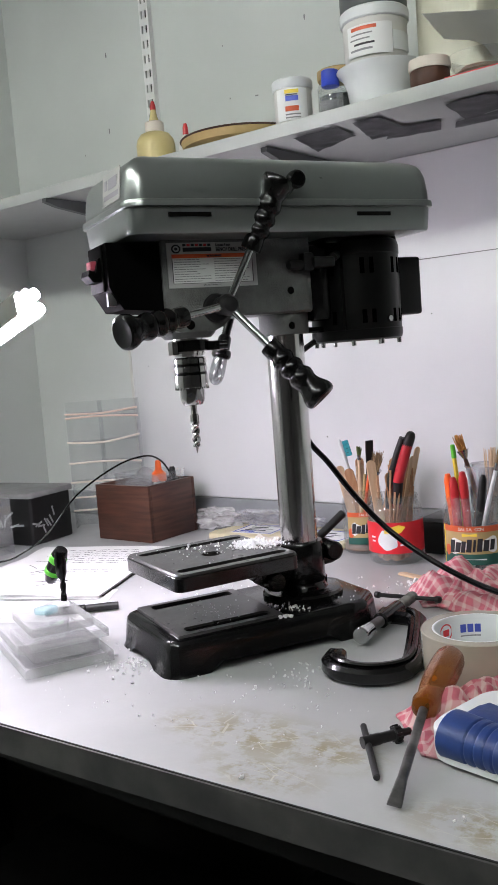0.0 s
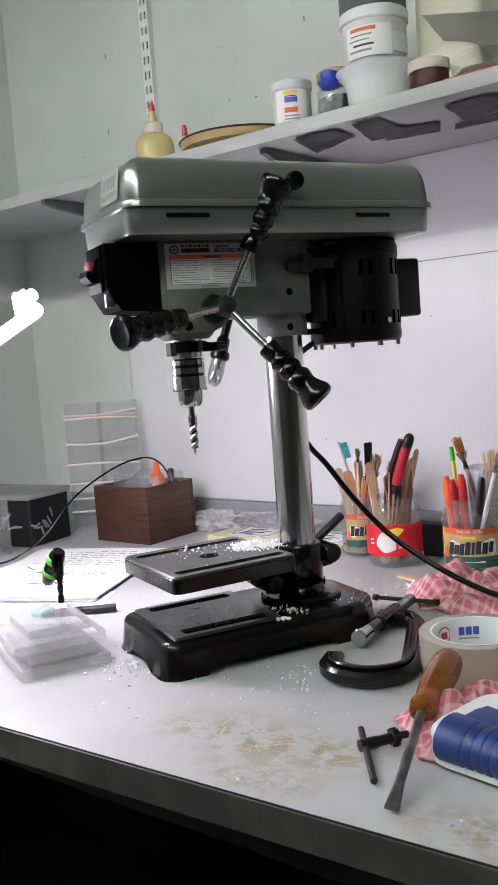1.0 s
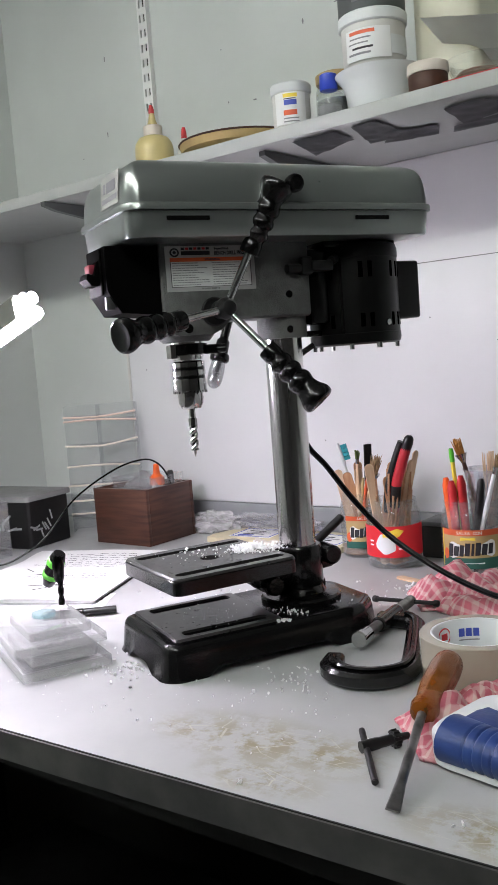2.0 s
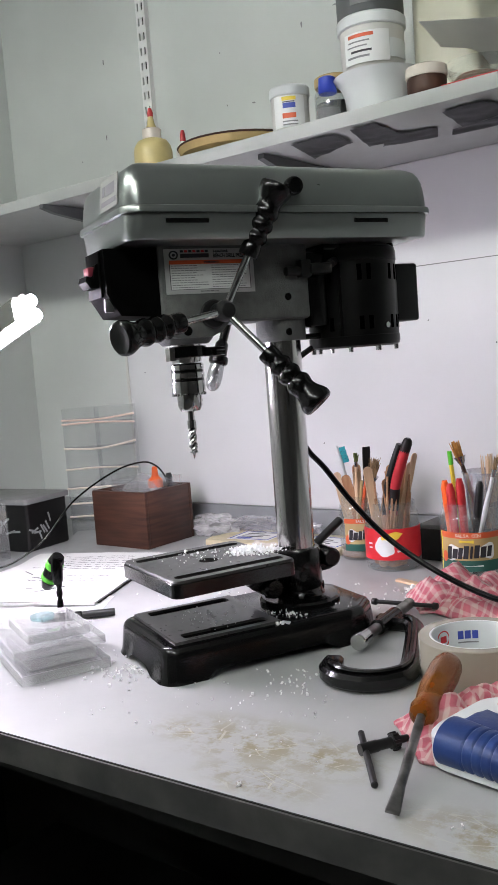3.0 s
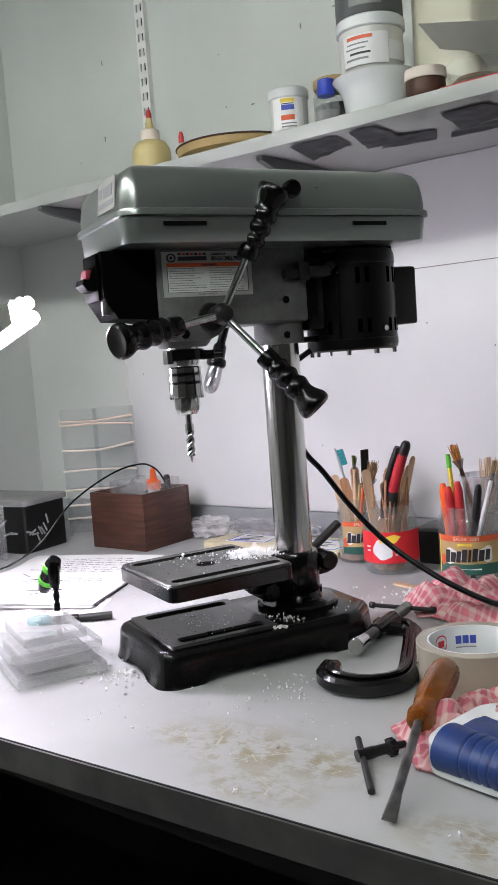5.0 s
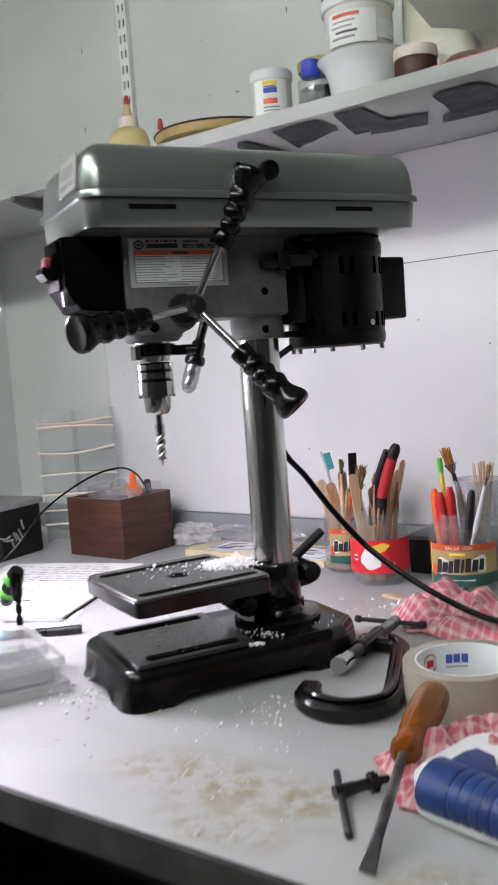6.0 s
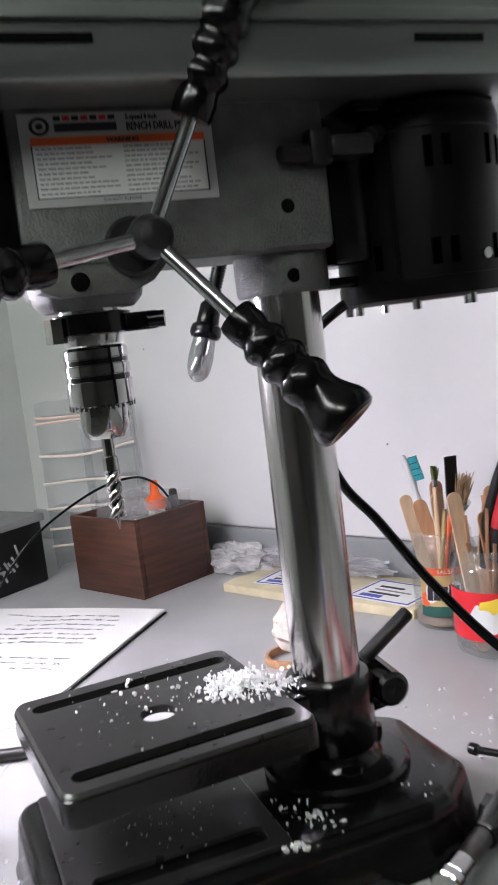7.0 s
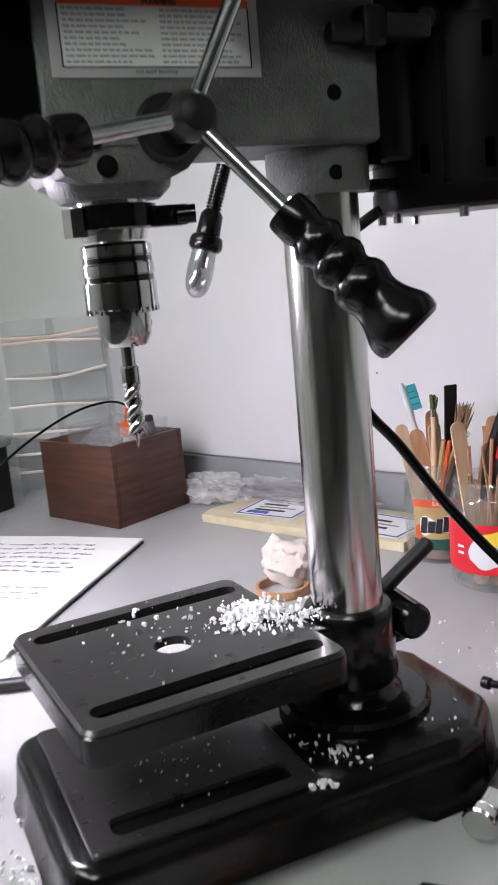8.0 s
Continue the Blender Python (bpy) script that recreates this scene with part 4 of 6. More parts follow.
for x, y, h in ((-0.418, 0.31, 0.074), (-0.380, 0.34, 0.056)):
    b = on("glue_bottle", x, y, S, "small white bottle with red tip on shelf", "bottle", "small red-tipped bottles")
    part("body", lathe([(0.013, 0), (0.014, 0.003), (0.014, h * 0.5), (0.006, h * 0.72)], 20), M_WHITE, b)
    part("tip", lathe([(0.0058, h * 0.7), (0.005, h * 0.9), (0.003, h)], 14), M_RED, b)
tr = on("shallow_tray", -0.305, 0.335, S, "shallow tan tray with darker rim on shelf", "tray")
part("dish", lathe([(0.085, 0), (0.108, 0.012), (0.112, 0.026), (0.109, 0.026), (0.10, 0.014), (0.06, 0.006), (0.001, 0.005)], 48), M_TAN, tr)
part("rim", lathe([(0.1125, 0.0245), (0.1140, 0.0262), (0.1125, 0.0278), (0.109, 0.0265)], 48), M_BROWN, tr)

j = on("white_jar", -0.142, 0.268, S, "white plastic jar with printed label on shelf", "jar")
part("body", lathe([(0.029, 0), (0.031, 0.002), (0.031, 0.060), (0.029, 0.062)], 36), M_WHITE, j)
part("lid", lathe([(0.0325, 0.060), (0.0335, 0.062), (0.0335, 0.073), (0.031, 0.076)], 36), M_OFFWHITE, j)
lb = part("label", band(0.0311, 0.008, 0.058, -110, -10), M_PAPER, j)
for z0, z1, a0, a1, mm in ((0.050, 0.056, -80, -38, M_YPRINT), (0.038, 0.046, -78, -40, M_BLUEPRINT), (0.047, 0.0485, -78, -42, M_INK), (0.022, 0.030, -80, -40, M_ORLABEL), (0.016, 0.018, -80, -35, M_GREYINK), (0.011, 0.013, -80, -35, M_GREYINK)):
    part("print", band(0.0317, z0, z1, a0, a1, 8, 0.0004), mm, lb)

j = on("preserve_jar", -0.082, 0.315, S, "glass jar with tan lid and grey contents on shelf", "jar")
part("glass", lathe([(0.033, 0), (0.035, 0.004), (0.035, 0.060), (0.031, 0.070), (0.031, 0.076)], 32, True), M_JAR, j)
part("contents", lathe([(0.031, 0.003), (0.032, 0.006), (0.032, 0.045)], 28), M_GREYPL, j)
part("lid", lathe([(0.033, 0.072), (0.034, 0.074), (0.034, 0.086), (0.031, 0.088)], 32), M_TAN, j)
j = on("dropper_bottle", -0.060, 0.255, S, "small clear bottle with blue cap on shelf", "bottle")
part("glass", lathe([(0.019, 0), (0.020, 0.003), (0.020, 0.040), (0.012, 0.047)], 28), M_JAR, j)
part("cap", lathe([(0.0135, 0.046), (0.0145, 0.048), (0.0135, 0.070), (0.010, 0.072)], 24), M_BLUECAP, j, "blue cap")
part("contents", lathe([(0.017, 0.003), (0.018, 0.005), (0.018, 0.022)], 24), M_GREYINK, j)

t = on("plastic_tub", 0.012, 0.290, S, "translucent white plastic tub on shelf", "tub")
part("body", lathe([(0.048, 0), (0.050, 0.002), (0.054, 0.036), (0.060, 0.050), (0.0685, 0.058), (0.0695, 0.061), (0.067, 0.061), (0.052, 0.044), (0.047, 0.004), (0.001, 0.003)], 44), M_OFFWHITE, t)
t = on("paint_tub", 0.004, 0.292, S + 0.0615, "white lidded tub with printed label standing on tub", "tub")
part("body", lathe([(0.046, 0), (0.048, 0.003), (0.050, 0.072)], 40), M_WHITE, t)
part("lid", lathe([(0.0515, 0.068), (0.0535, 0.070), (0.0535, 0.084), (0.050, 0.087)], 40), M_OFFWHITE, t)
lb = part("label", band(0.0502, 0.012, 0.058, -115, -30), M_PAPER, t)
for z0, z1, a0, a1, mm in ((0.050, 0.055, -105, -58, M_ORLABEL), (0.043, 0.045, -105, -65, M_GREYINK), (0.036, 0.038, -108, -70, M_GREYINK), (0.028, 0.031, -100, -62, M_INK), (0.020, 0.023, -108, -66, M_GREYINK)):
    part("print", band(0.0508, z0, z1, a0, a1, 8, 0.0004), mm, lb)
part("side_label", band(0.0500, 0.018, 0.046, -29, 20), M_OFFWHITE, t)
t = on("dark_canister", 0.002, 0.295, S + 0.149, "dark grey canister stacked on white tub", "canister")
part("body", lathe([(0.050, 0), (0.052, 0.003), (0.052, 0.10), (0.049, 0.104)], 40), M_GREYPL, t)
part("label", band(0.0522, 0.012, 0.09, -95, -40), M_LID, t)
t = on("plastic_jug", 0.108, 0.375, S, "cloudy beige plastic jug on shelf", "jug")
part("body", prism(rr(-0.055, -0.05, 0.055, 0.05, 0.018), 0, 0.26, 0.01), M_JUG, t)
part("contents", prism(rr(-0.052, -0.047, 0.052, 0.047, 0.016), 0.003, 0.20), M_CREAM, t, "cream liquid inside")
t = on("small_jar", 0.108, 0.262, S, "small brown jar with cream lid on shelf", "jar")
part("body", lathe([(0.027, 0), (0.029, 0.003), (0.029, 0.028), (0.027, 0.032)], 28), M_BROWN, t)
part("lid", lathe([(0.030, 0.030), (0.031, 0.032), (0.030, 0.045), (0.022, 0.048)], 28), M_CREAM, t)
t = on("glass_bowl", 0.178, 0.285, S, "shallow clear glass bowl on shelf", "bowl")
part("body", lathe([(0.026, 0), (0.030, 0.002), (0.044, 0.026), (0.047, 0.040), (0.045, 0.040), (0.040, 0.024), (0.026, 0.004), (0.001, 0.004)], 40), M_JAR, t)
part("contents", lathe([(0.026, 0.004), (0.036, 0.016), (0.030, 0.022), (0.005, 0.024)], 24), M_SILT, t)
c = on("card_sheet", 0.185, 0.305, S, "bent grey-white card resting over glass bowl", "card", rz=-8)
part("sheet", xf(sheet(((-0.085, -0.06), (0.10, -0.06), (0.10, 0.06), (-0.085, 0.06)), 0, 0.0012, 5.0), Matrix.Translation((0, 0, 0.072)) @ pose(0, 0, 0, -20, 15, 0)), M_PAPER, c)
t = on("red_tray", 0.245, 0.262, S, "thin red plastic tray edge on shelf", "tray")
part("tray", plate(rr(-0.10, -0.035, 0.16, 0.06, 0.004), [rr(-0.096, -0.031, 0.156, 0.056, 0.003)], 0.0, 0.005), M_RED, t, "", 0)

# ---- left end of the bench ----
M_SCRIBBLE = mat("pale_grey_print", (0.36, 0.37, 0.37), 0.5, var=0.2, scale=60)
bx = thing("storage_bin", pose(-0.862, 0.208, BT, 0, 0, 8), "black storage bin with grey lid on workbench", "bin")
part("body", prism(rr(-0.215, 0.0, 0.0, 0.130, 0.008), 0.001, 0.108, 0.0, 0.002), M_RUBBERY, bx)
part("lid", prism(rr(-0.222, -0.007, 0.006, 0.137, 0.010), 0.106, 0.118, 0.003), M_LID, bx, "grey lid")
rb = random.Random(8)
for i in range(9):
    a = rb.uniform(0, 180)
    part("print_mark", xf(box(-0.014, -0.0022, 0, 0.014, 0.0022, 0.0006), Matrix.Translation((-0.15 + 0.014 * i, -0.0004, 0.035 + rb.uniform(0, 0.038))) @ pose(0, 0, 0, 90, 0, 0) @ pose(0, 0, 0, 0, 0, a)), M_SCRIBBLE, bx, "", 0)
for i in range(8):
    part("print_mark", xf(box(-0.011, -0.0020, 0, 0.011, 0.0020, 0.0006), Matrix.Translation((0.0002, 0.012 + 0.008 * i, 0.030 + rb.uniform(0, 0.042))) @ pose(0, 0, 0, 90, 0, 90) @ pose(0, 0, 0, 0, 0, rb.uniform(0, 180))), M_SCRIBBLE, bx, "", 0)
part("print_mark", xf(prism(circ(0, 0, 0.009, 16), 0, 0.0006), Matrix.Translation((-0.158, -0.0004, 0.082)) @ pose(0, 0, 0, 90, 0, 0)), M_BLUEPRINT, bx)
part("print_mark", xf(prism(circ(0, 0, 0.006, 16), 0, 0.0006), Matrix.Translation((-0.176, -0.0004, 0.080)) @ pose(0, 0, 0, 90, 0, 0)), M_ORLABEL, bx)


def acrylic_rack(name, m, w, d, h, levels, label):
    t = thing(name, m, label, "rack", "clear acrylic racks")
    for x in (0.0, w * 0.46, w):
        part("upright_panel", box(x - 0.0015, 0.0, 0.0, x + 0.0015, d, h, 0.0004, 1), M_ACRYL, t)
    part("back_panel", box(0.002, d - 0.002, 0.0, w - 0.002, d + 0.001, h, 0.0004, 1), M_ACRYL, t)
    rk = random.Random(3)
    for z, mm, tilt in levels:
        # cream or pink strip across the front at each shelf height
        part("elastic_band", tube([(-0.003, -0.003, z), (w * 0.5, -0.004, z - tilt * 0.35), (w + 0.003, -0.003, z + tilt)], 0.0023, 8, 4), mm, t)
        part("shelf_plate", box(0.002, 0.001, z - 0.0012, w - 0.002, d - 0.003, z + 0.0004), M_ACRYL, t)
    return t


acrylic_rack("acrylic_rack", pose(-0.925, 0.385, BT + 0.0005, 0, 0, 38), 0.165, 0.045, 0.298,
             ((0.272, M_PINKBAND, 0.006), (0.262, M_PINKBAND, -0.004), (0.205, M_CREAM, 0.010), (0.155, M_CREAM, -0.004), (0.110, M_CREAM, -0.001), (0.074, M_CREAM, 0.0), (0.043, M_CREAM, 0.0)), "tall clear acrylic rack with cream and pink bands")
acrylic_rack("acrylic_rack", pose(-0.985, 0.095, BT + 0.0005, 0, 0, -4), 0.125, 0.065, 0.118,
             ((0.075, M_CREAM, 0.0), (0.042, M_CREAM, 0.0), (0.016, M_PINKBAND, 0.0)), "short clear acrylic rack with cream bands")

wb = thing("wooden_box", pose(-0.776, 0.322, BT + 0.0005), "open red-brown wooden box filled with clear bags", "box")
W, D, H = 0.162, 0.146, 0.121
part("front_panel", box(0, 0, 0, W, 0.009, H, 0.0012), M_WOODBOX, wb)
part("back_panel", box(0, D - 0.009, 0, W, D, H, 0.0012), M_WOODBOX, wb)
for x in (0, W - 0.009):
    part("side_panel", box(x, 0.0092, 0, x + 0.009, D - 0.0092, H, 0.0012), M_WOODBOX, wb)
part("bottom", box(0.0095, 0.0095, 0.0, W - 0.0095, D - 0.0095, 0.006), M_WOODBOX, wb)
bag = on("plastic_bag", -0.695, 0.395, BT + 0.007, "crumpled clear plastic bag inside wooden box", "bag")


def lump(rx, ry, rz, seed, amp=0.25, freq=3.0, n=3):
    bm = bmesh.new()
    bmesh.ops.create_icosphere(bm, subdivisions=n, radius=1.0)
    for v in bm.verts:
        k = 1 + amp * noise.noise(v.co * freq + Vector((seed, 0, 0))) + amp * 0.5 * noise.noise(v.co * freq * 2.7 + Vector((0, seed, 0)))
        v.co = Vector((v.co.x * rx * k, v.co.y * ry * k, (v.co.z * k * rz)))
    return bm


part("film", xf(lump(0.062, 0.050, 0.068, 2.0, 0.22, 2.6, 4), Matrix.Translation((-0.006, 0.0, 0.062))), M_BAG, bag, "", 50)
tb = on("clear_tray", -0.690, 0.400, BT + 0.08, "clear plastic tray inside wooden box", "tray")
part("wall", plate(rr(-0.055, -0.05, 0.066, 0.054, 0.004), [rr(-0.053, -0.048, 0.064, 0.052, 0.003)], -0.07, 0.062), M_ACRYL, tb, "", 0)
part("floor", box(-0.055, -0.05, -0.0725, 0.066, 0.054, -0.0705), M_ACRYL, tb)
ob = on("glue_bottle", -0.672, 0.418, BT + 0.0095, "clear bottle with orange nozzle cap inside box", "bottle")
part("body", lathe([(0.013, 0), (0.014, 0.003), (0.014, 0.100), (0.012, 0.108)], 22), M_JUG, ob)
part("cap", lathe([(0.0165, 0.108), (0.0165, 0.124), (0.010, 0.130), (0.0075, 0.134), (0.0062, 0.152), (0.004, 0.154)], 22), M_BRIGHTORANGE, ob, "bright orange cap")
ob = on("marker_pen", -0.640, 0.428, BT + 0.0095, "short black pen cap standing in wooden box", "pen")
part("cap", lathe([(0.006, 0), (0.006, 0.105), (0.008, 0.112), (0.007, 0.134), (0.005, 0.139)], 16), M_RUBBERY, ob)
cb = on("cable", 0, 0, 0, "thin black cable looping from bench into box", "cable")
part("cord", tube([(-1.05, -0.02, BT + 0.004), (-0.90, 0.02, BT + 0.004), (-0.790, 0.065, BT + 0.005), (-0.748, 0.105, 0.925), (-0.718, 0.14, 0.958), (-0.694, 0.20, 1.023), (-0.657, 0.28, 1.071), (-0.632, 0.34, 1.084), (-0.628, 0.38, 1.070), (-0.632, 0.41, 1.040), (-0.636, 0.43, 1.000)], 0.0019, 8), M_PLASTIC, cb)

# ---- papers, pen and clear jig ----
pad = thing("note_pad", pose(-0.533, 0.292, BT, 0, 0, -66), "open white note pad with handwritten notes", "note pad")
part("backing", box(0.0, -0.285, 0.0005, 0.34, 0.0, 0.003), M_DARK, pad, "dark cardboard backing")


def page(z, seed, x1, y1, lift):
    bm = bmesh.new()
    nx, ny = 26, 22
    g = [[bm.verts.new((x1 * i / nx, -y1 * k / ny, z + lift * (max(0, 0.5 + noise.noise((i * 0.16 + seed, k * 0.16, seed))) * 0.006) * (k / ny) + 0.010 * max(0, 0.12 - i / nx) * math.sin(k / ny * 3.0))) for k in range(ny + 1)] for i in range(nx + 1)]
    for i in range(nx):
        for k in range(ny):
            bm.faces.new((g[i][k], g[i + 1][k], g[i + 1][k + 1], g[i][k + 1]))
    return bm


for i, (z, x1, y1, lift) in enumerate(((0.0042, 0.365, 0.282, 0.15), (0.0056, 0.362, 0.283, 0.4), (0.0075, 0.36, 0.28, 0.9))):
    pg = part("page", page(z, 3.0 + i, x1, y1, lift), M_PAPER, pad)
rw = random.Random(21)


def pad_z(x, y):
    i, k = x / 0.36 * 26, -y / 0.28 * 22
    return 0.0075 + 0.9 * (max(0, 0.5 + noise.noise((i * 0.16 + 5.0, k * 0.16, 5.0))) * 0.006) * (k / 22) + 0.010 * max(0, 0.12 - i / 26) * math.sin(k / 22 * 3.0)


strokes = []
for line in range(13):
    x = 0.035 + line * 0.0170 + rw.uniform(-0.0015, 0.0015)
    if line in (7, 8, 12):
        continue
    y, end = -0.045 - rw.uniform(0, 0.015), -0.045 - rw.uniform(0.13, 0.2)
    while y > end:
        w = rw.uniform(0.008, 0.026)
        yy = y
        while yy > y - w:
            h = rw.uniform(0.0025, 0.0065)
            d = rw.uniform(0.0014, 0.0032)
            q = pad_z(x, yy) + 0.0004
            strokes.append(xf(box(-h / 2, -0.0004, 0, h / 2, 0.0004, 0.0002), Matrix.Translation((x + rw.uniform(-0.001, 0.001), yy, q)) @ pose(0, 0, 0, 0, 0, rw.uniform(-50, 50))))
            yy -= d
        y -= w + rw.uniform(0.005, 0.011)
for a, c in (((0.150, -0.20), (0.185, -0.16)), ((0.185, -0.16), (0.195, -0.20)), ((0.262, -0.10), (0.300, -0.15)), ((0.262, -0.10), (0.275, -0.17)), ((0.15, -0.235), (0.17, -0.21))):
    strokes.append(tube([(a[0], a[1], pad_z(*a) + 0.0004), ((a[0] + c[0]) / 2, (a[1] + c[1]) / 2, pad_z((a[0] + c[0]) / 2, (a[1] + c[1]) / 2) + 0.0006), (c[0], c[1], pad_z(*c) + 0.0004)], 0.0006, 5, 4))
tagged(part("handwriting", join(*strokes), M_INK, pad, "", 0), "rows of small dark handwriting", kind="stuff")
ls = thing("loose_sheet", pose(-0.405, 0.045, BT + 0.0006, 0, 0, -58), "loose white sheets lying on workbench", "paper", "loose sheets")
part("sheet", sheet(((0.02, -0.24), (0.19, -0.24), (0.19, -0.01), (0.02, -0.01)), 0.0022, 0.003, 7.0, th=0.0004), M_PAPER, ls)
ls = thing("loose_sheet", pose(-0.56, -0.03, BT + 0.0004, 0, 0, -40), "loose white sheets lying on workbench", "paper", "loose sheets")
part("sheet", sheet(((0.0, -0.28), (0.19, -0.28), (0.19, 0.0), (0.0, 0.0)), 0.0016, 0.002, 9.0, th=0.0004), M_PAPER, ls)
mk = thing("marker_pen", pose(0, 0, BT), "black marker pen lying on workbench", "pen")
part("barrel", rod((-0.392, -0.142, 0.0075), (-0.348, -0.098, 0.0075), 0.0068, 18, 0.001), M_PLASTIC, mk)
part("cap", rod((-0.348, -0.098, 0.0075), (-0.312, -0.062, 0.0075), 0.0060, 18, 0.001), M_RUBBERY, mk)

jig = thing("acrylic_jig", pose(-0.188, -0.338, BT + 0.0005, 0, 0, 66), "stacked clear acrylic blocks with cut slots", "acrylic block")
for nm, x0, y0, z0, x1, y1, z1 in (("base_slab", 0, 0, 0, 0.115, 0.155, 0.014), ("block", 0.014, 0.012, 0.0142, 0.100, 0.135, 0.030), ("top_slab", -0.006, 0.004, 0.032, 0.112, 0.158, 0.044), ("upper_block", 0.018, 0.022, 0.0442, 0.098, 0.128, 0.056)):
    slab = part(nm, box(x0, y0, z0, x1, y1, z1, 0.001, 1), M_BLOCK, jig)
    # thin pale strips paint bright highlights along each slab's sides and top edges
    for o in ((x0, y0 - 0.0006, x1, y0 - 0.0001), (x1 + 0.0001, y0, x1 + 0.0006, y1), (x0 - 0.0006, y0, x0 - 0.0001, y1)):
        part("sawn_edge", box(o[0], o[1], z0 + 0.0008, o[2], o[3], z1 - 0.0008), M_EDGEGLINT, slab, "hazy white strip painting the light along the edge", 0)
    for o in ((x0, y0, x1, y0 + 0.0014), (x1 - 0.0014, y0, x1, y1), (x0, y0, x0 + 0.0014, y1)):
        part("bright_arris", box(o[0], o[1], z1 + 0.0001, o[2], o[3], z1 + 0.0004), M_EDGEGLINT, slab, "", 0)
part("spacer", box(0.03, 0.03, 0.0302, 0.09, 0.12, 0.0318), M_ACRYL, jig)
part("disc", xf(lathe([(0.015, 0.0563), (0.016, 0.058), (0.016, 0.062)], 28), pose(0.055, 0.09, 0)), M_CYAN, jig, "pale cyan plastic disc")
gb = thing("step_bit", pose(-0.272, -0.200, BT + 0.0435), "black and bright green drill accessory standing on acrylic", "drill accessory")
part("shank", xf(join(auger(0.0046, 0.0145, 0.050, 1.2, 30), cyl(0.0045, 0.0132, 0.02, 12)), pose(0, 0, 0, 0, 2, 0)), M_PLASTIC, gb)
A0, A1 = Vector((0.000, 0.004, 0.084)), Vector((-0.034, 0.004, 0.034))
GM = along(A0, A1)
for z0, z1, r0, r1, mm, nm in ((-0.002, 0.010, 0.009, 0.0115, M_PLASTIC, "cap"), (0.010, 0.020, 0.0122, 0.0128, M_GREEN, "green_band"), (0.020, 0.034, 0.0118, 0.0118, M_PLASTIC, "body"), (0.034, 0.041, 0.0130, 0.0130, M_GREEN, "green_band"), (0.041, 0.056, 0.011, 0.008, M_PLASTIC, "nose")):
    part(nm, xf(lathe([(r0 * 0.9, z0), (r0, z0 + 0.001), (r1, z1 - 0.001), (r1 * 0.9, z1)], 24), GM), mm, gb)
part("yoke", xf(lathe([(0.0055, 0.046), (0.0075, 0.052), (0.0085, 0.070), (0.007, 0.083)], 16), Matrix.Identity(4)), M_PLASTIC, gb)

# ---- back of the bench behind the press ----
fb = thing("foam_board", pose(-0.360, 0.462, BT + 0.0005, 0, 0, 0.5), "yellowed foam board with printed labels on bench", "board")
part("slab", prism([(-0.165, -0.058), (-0.05, -0.060), (0.165, -0.056), (0.165, 0.060), (-0.10, 0.062), (-0.150, 0.045), (-0.172, -0.03)], 0, 0.012, 0.002), M_FOAM, fb)
for x0, w, rz in ((-0.125, 0.10, 5), (0.05, 0.105, -4)):
    lb = part("label", xf(box(0, -0.045, 0.0122, w, 0.035, 0.0128), pose(x0, 0.005, 0, 0, 0, rz)), M_PAPER, fb, "white printed label")
    for bx0, by0, bw, bh, mm in ((0.003, -0.042, w - 0.006, 0.003, M_BLUEPRINT), (0.003, 0.029, w - 0.006, 0.003, M_BLUEPRINT), (0.003, -0.039, 0.003, 0.068, M_BLUEPRINT), (w - 0.006, -0.039, 0.003, 0.068, M_BLUEPRINT), (0.02, -0.020, 0.05, 0.006, M_INK), (0.02, -0.006, 0.06, 0.004, M_GREYINK), (0.02, 0.006, 0.04, 0.006, M_INK), (0.015, -0.034, 0.035, 0.010, M_BLUEPRINT)):
        part("print", xf(box(bx0, by0, 0.0130, bx0 + bw, by0 + bh, 0.0133), pose(x0, 0.005, 0, 0, 0, rz)), mm, lb, "", 0)
pb = on("plastic_bag", -0.575, 0.492, BT + 0.001, "crumpled pale plastic bag against splashback", "bag")
part("film", xf(lump(0.066, 0.028, 0.024, 6.0, 0.45, 2.2, 4), Matrix.Translation((0, 0, 0.020))), M_BAGPALE, pb, "", 40)
pb = on("bubble_film", -0.425, 0.508, BT + 0.013, "clear plastic film crumpled on foam board", "plastic film")
part("film", xf(lump(0.120, 0.022, 0.018, 9.0, 0.5, 5.5, 4), Matrix.Translation((0, 0, 0.013))), M_BAG, pb, "", 20)
ts = on("tissue", -0.262, 0.262, BT + 0.0005, "crumpled cream tissue lying on workbench", "tissue")
part("paper", xf(lump(0.036, 0.024, 0.026, 12.0, 0.36, 1.3, 4), Matrix.Translation((0, 0, 0.027))), M_TISSUE, ts, "", 24)
rg = on("tan_ring", -0.250, 0.235, BT, "tan rubber ring lying on workbench", "ring")
part("ring", lathe([(0.026, 0.001), (0.030, 0.001), (0.0312, 0.005), (0.030, 0.010), (0.0265, 0.010), (0.0255, 0.005), (0.026, 0.001)], 32, False), M_STICK2, rg)

# ---- jars of brushes and sticks ----
RIM = 0.118


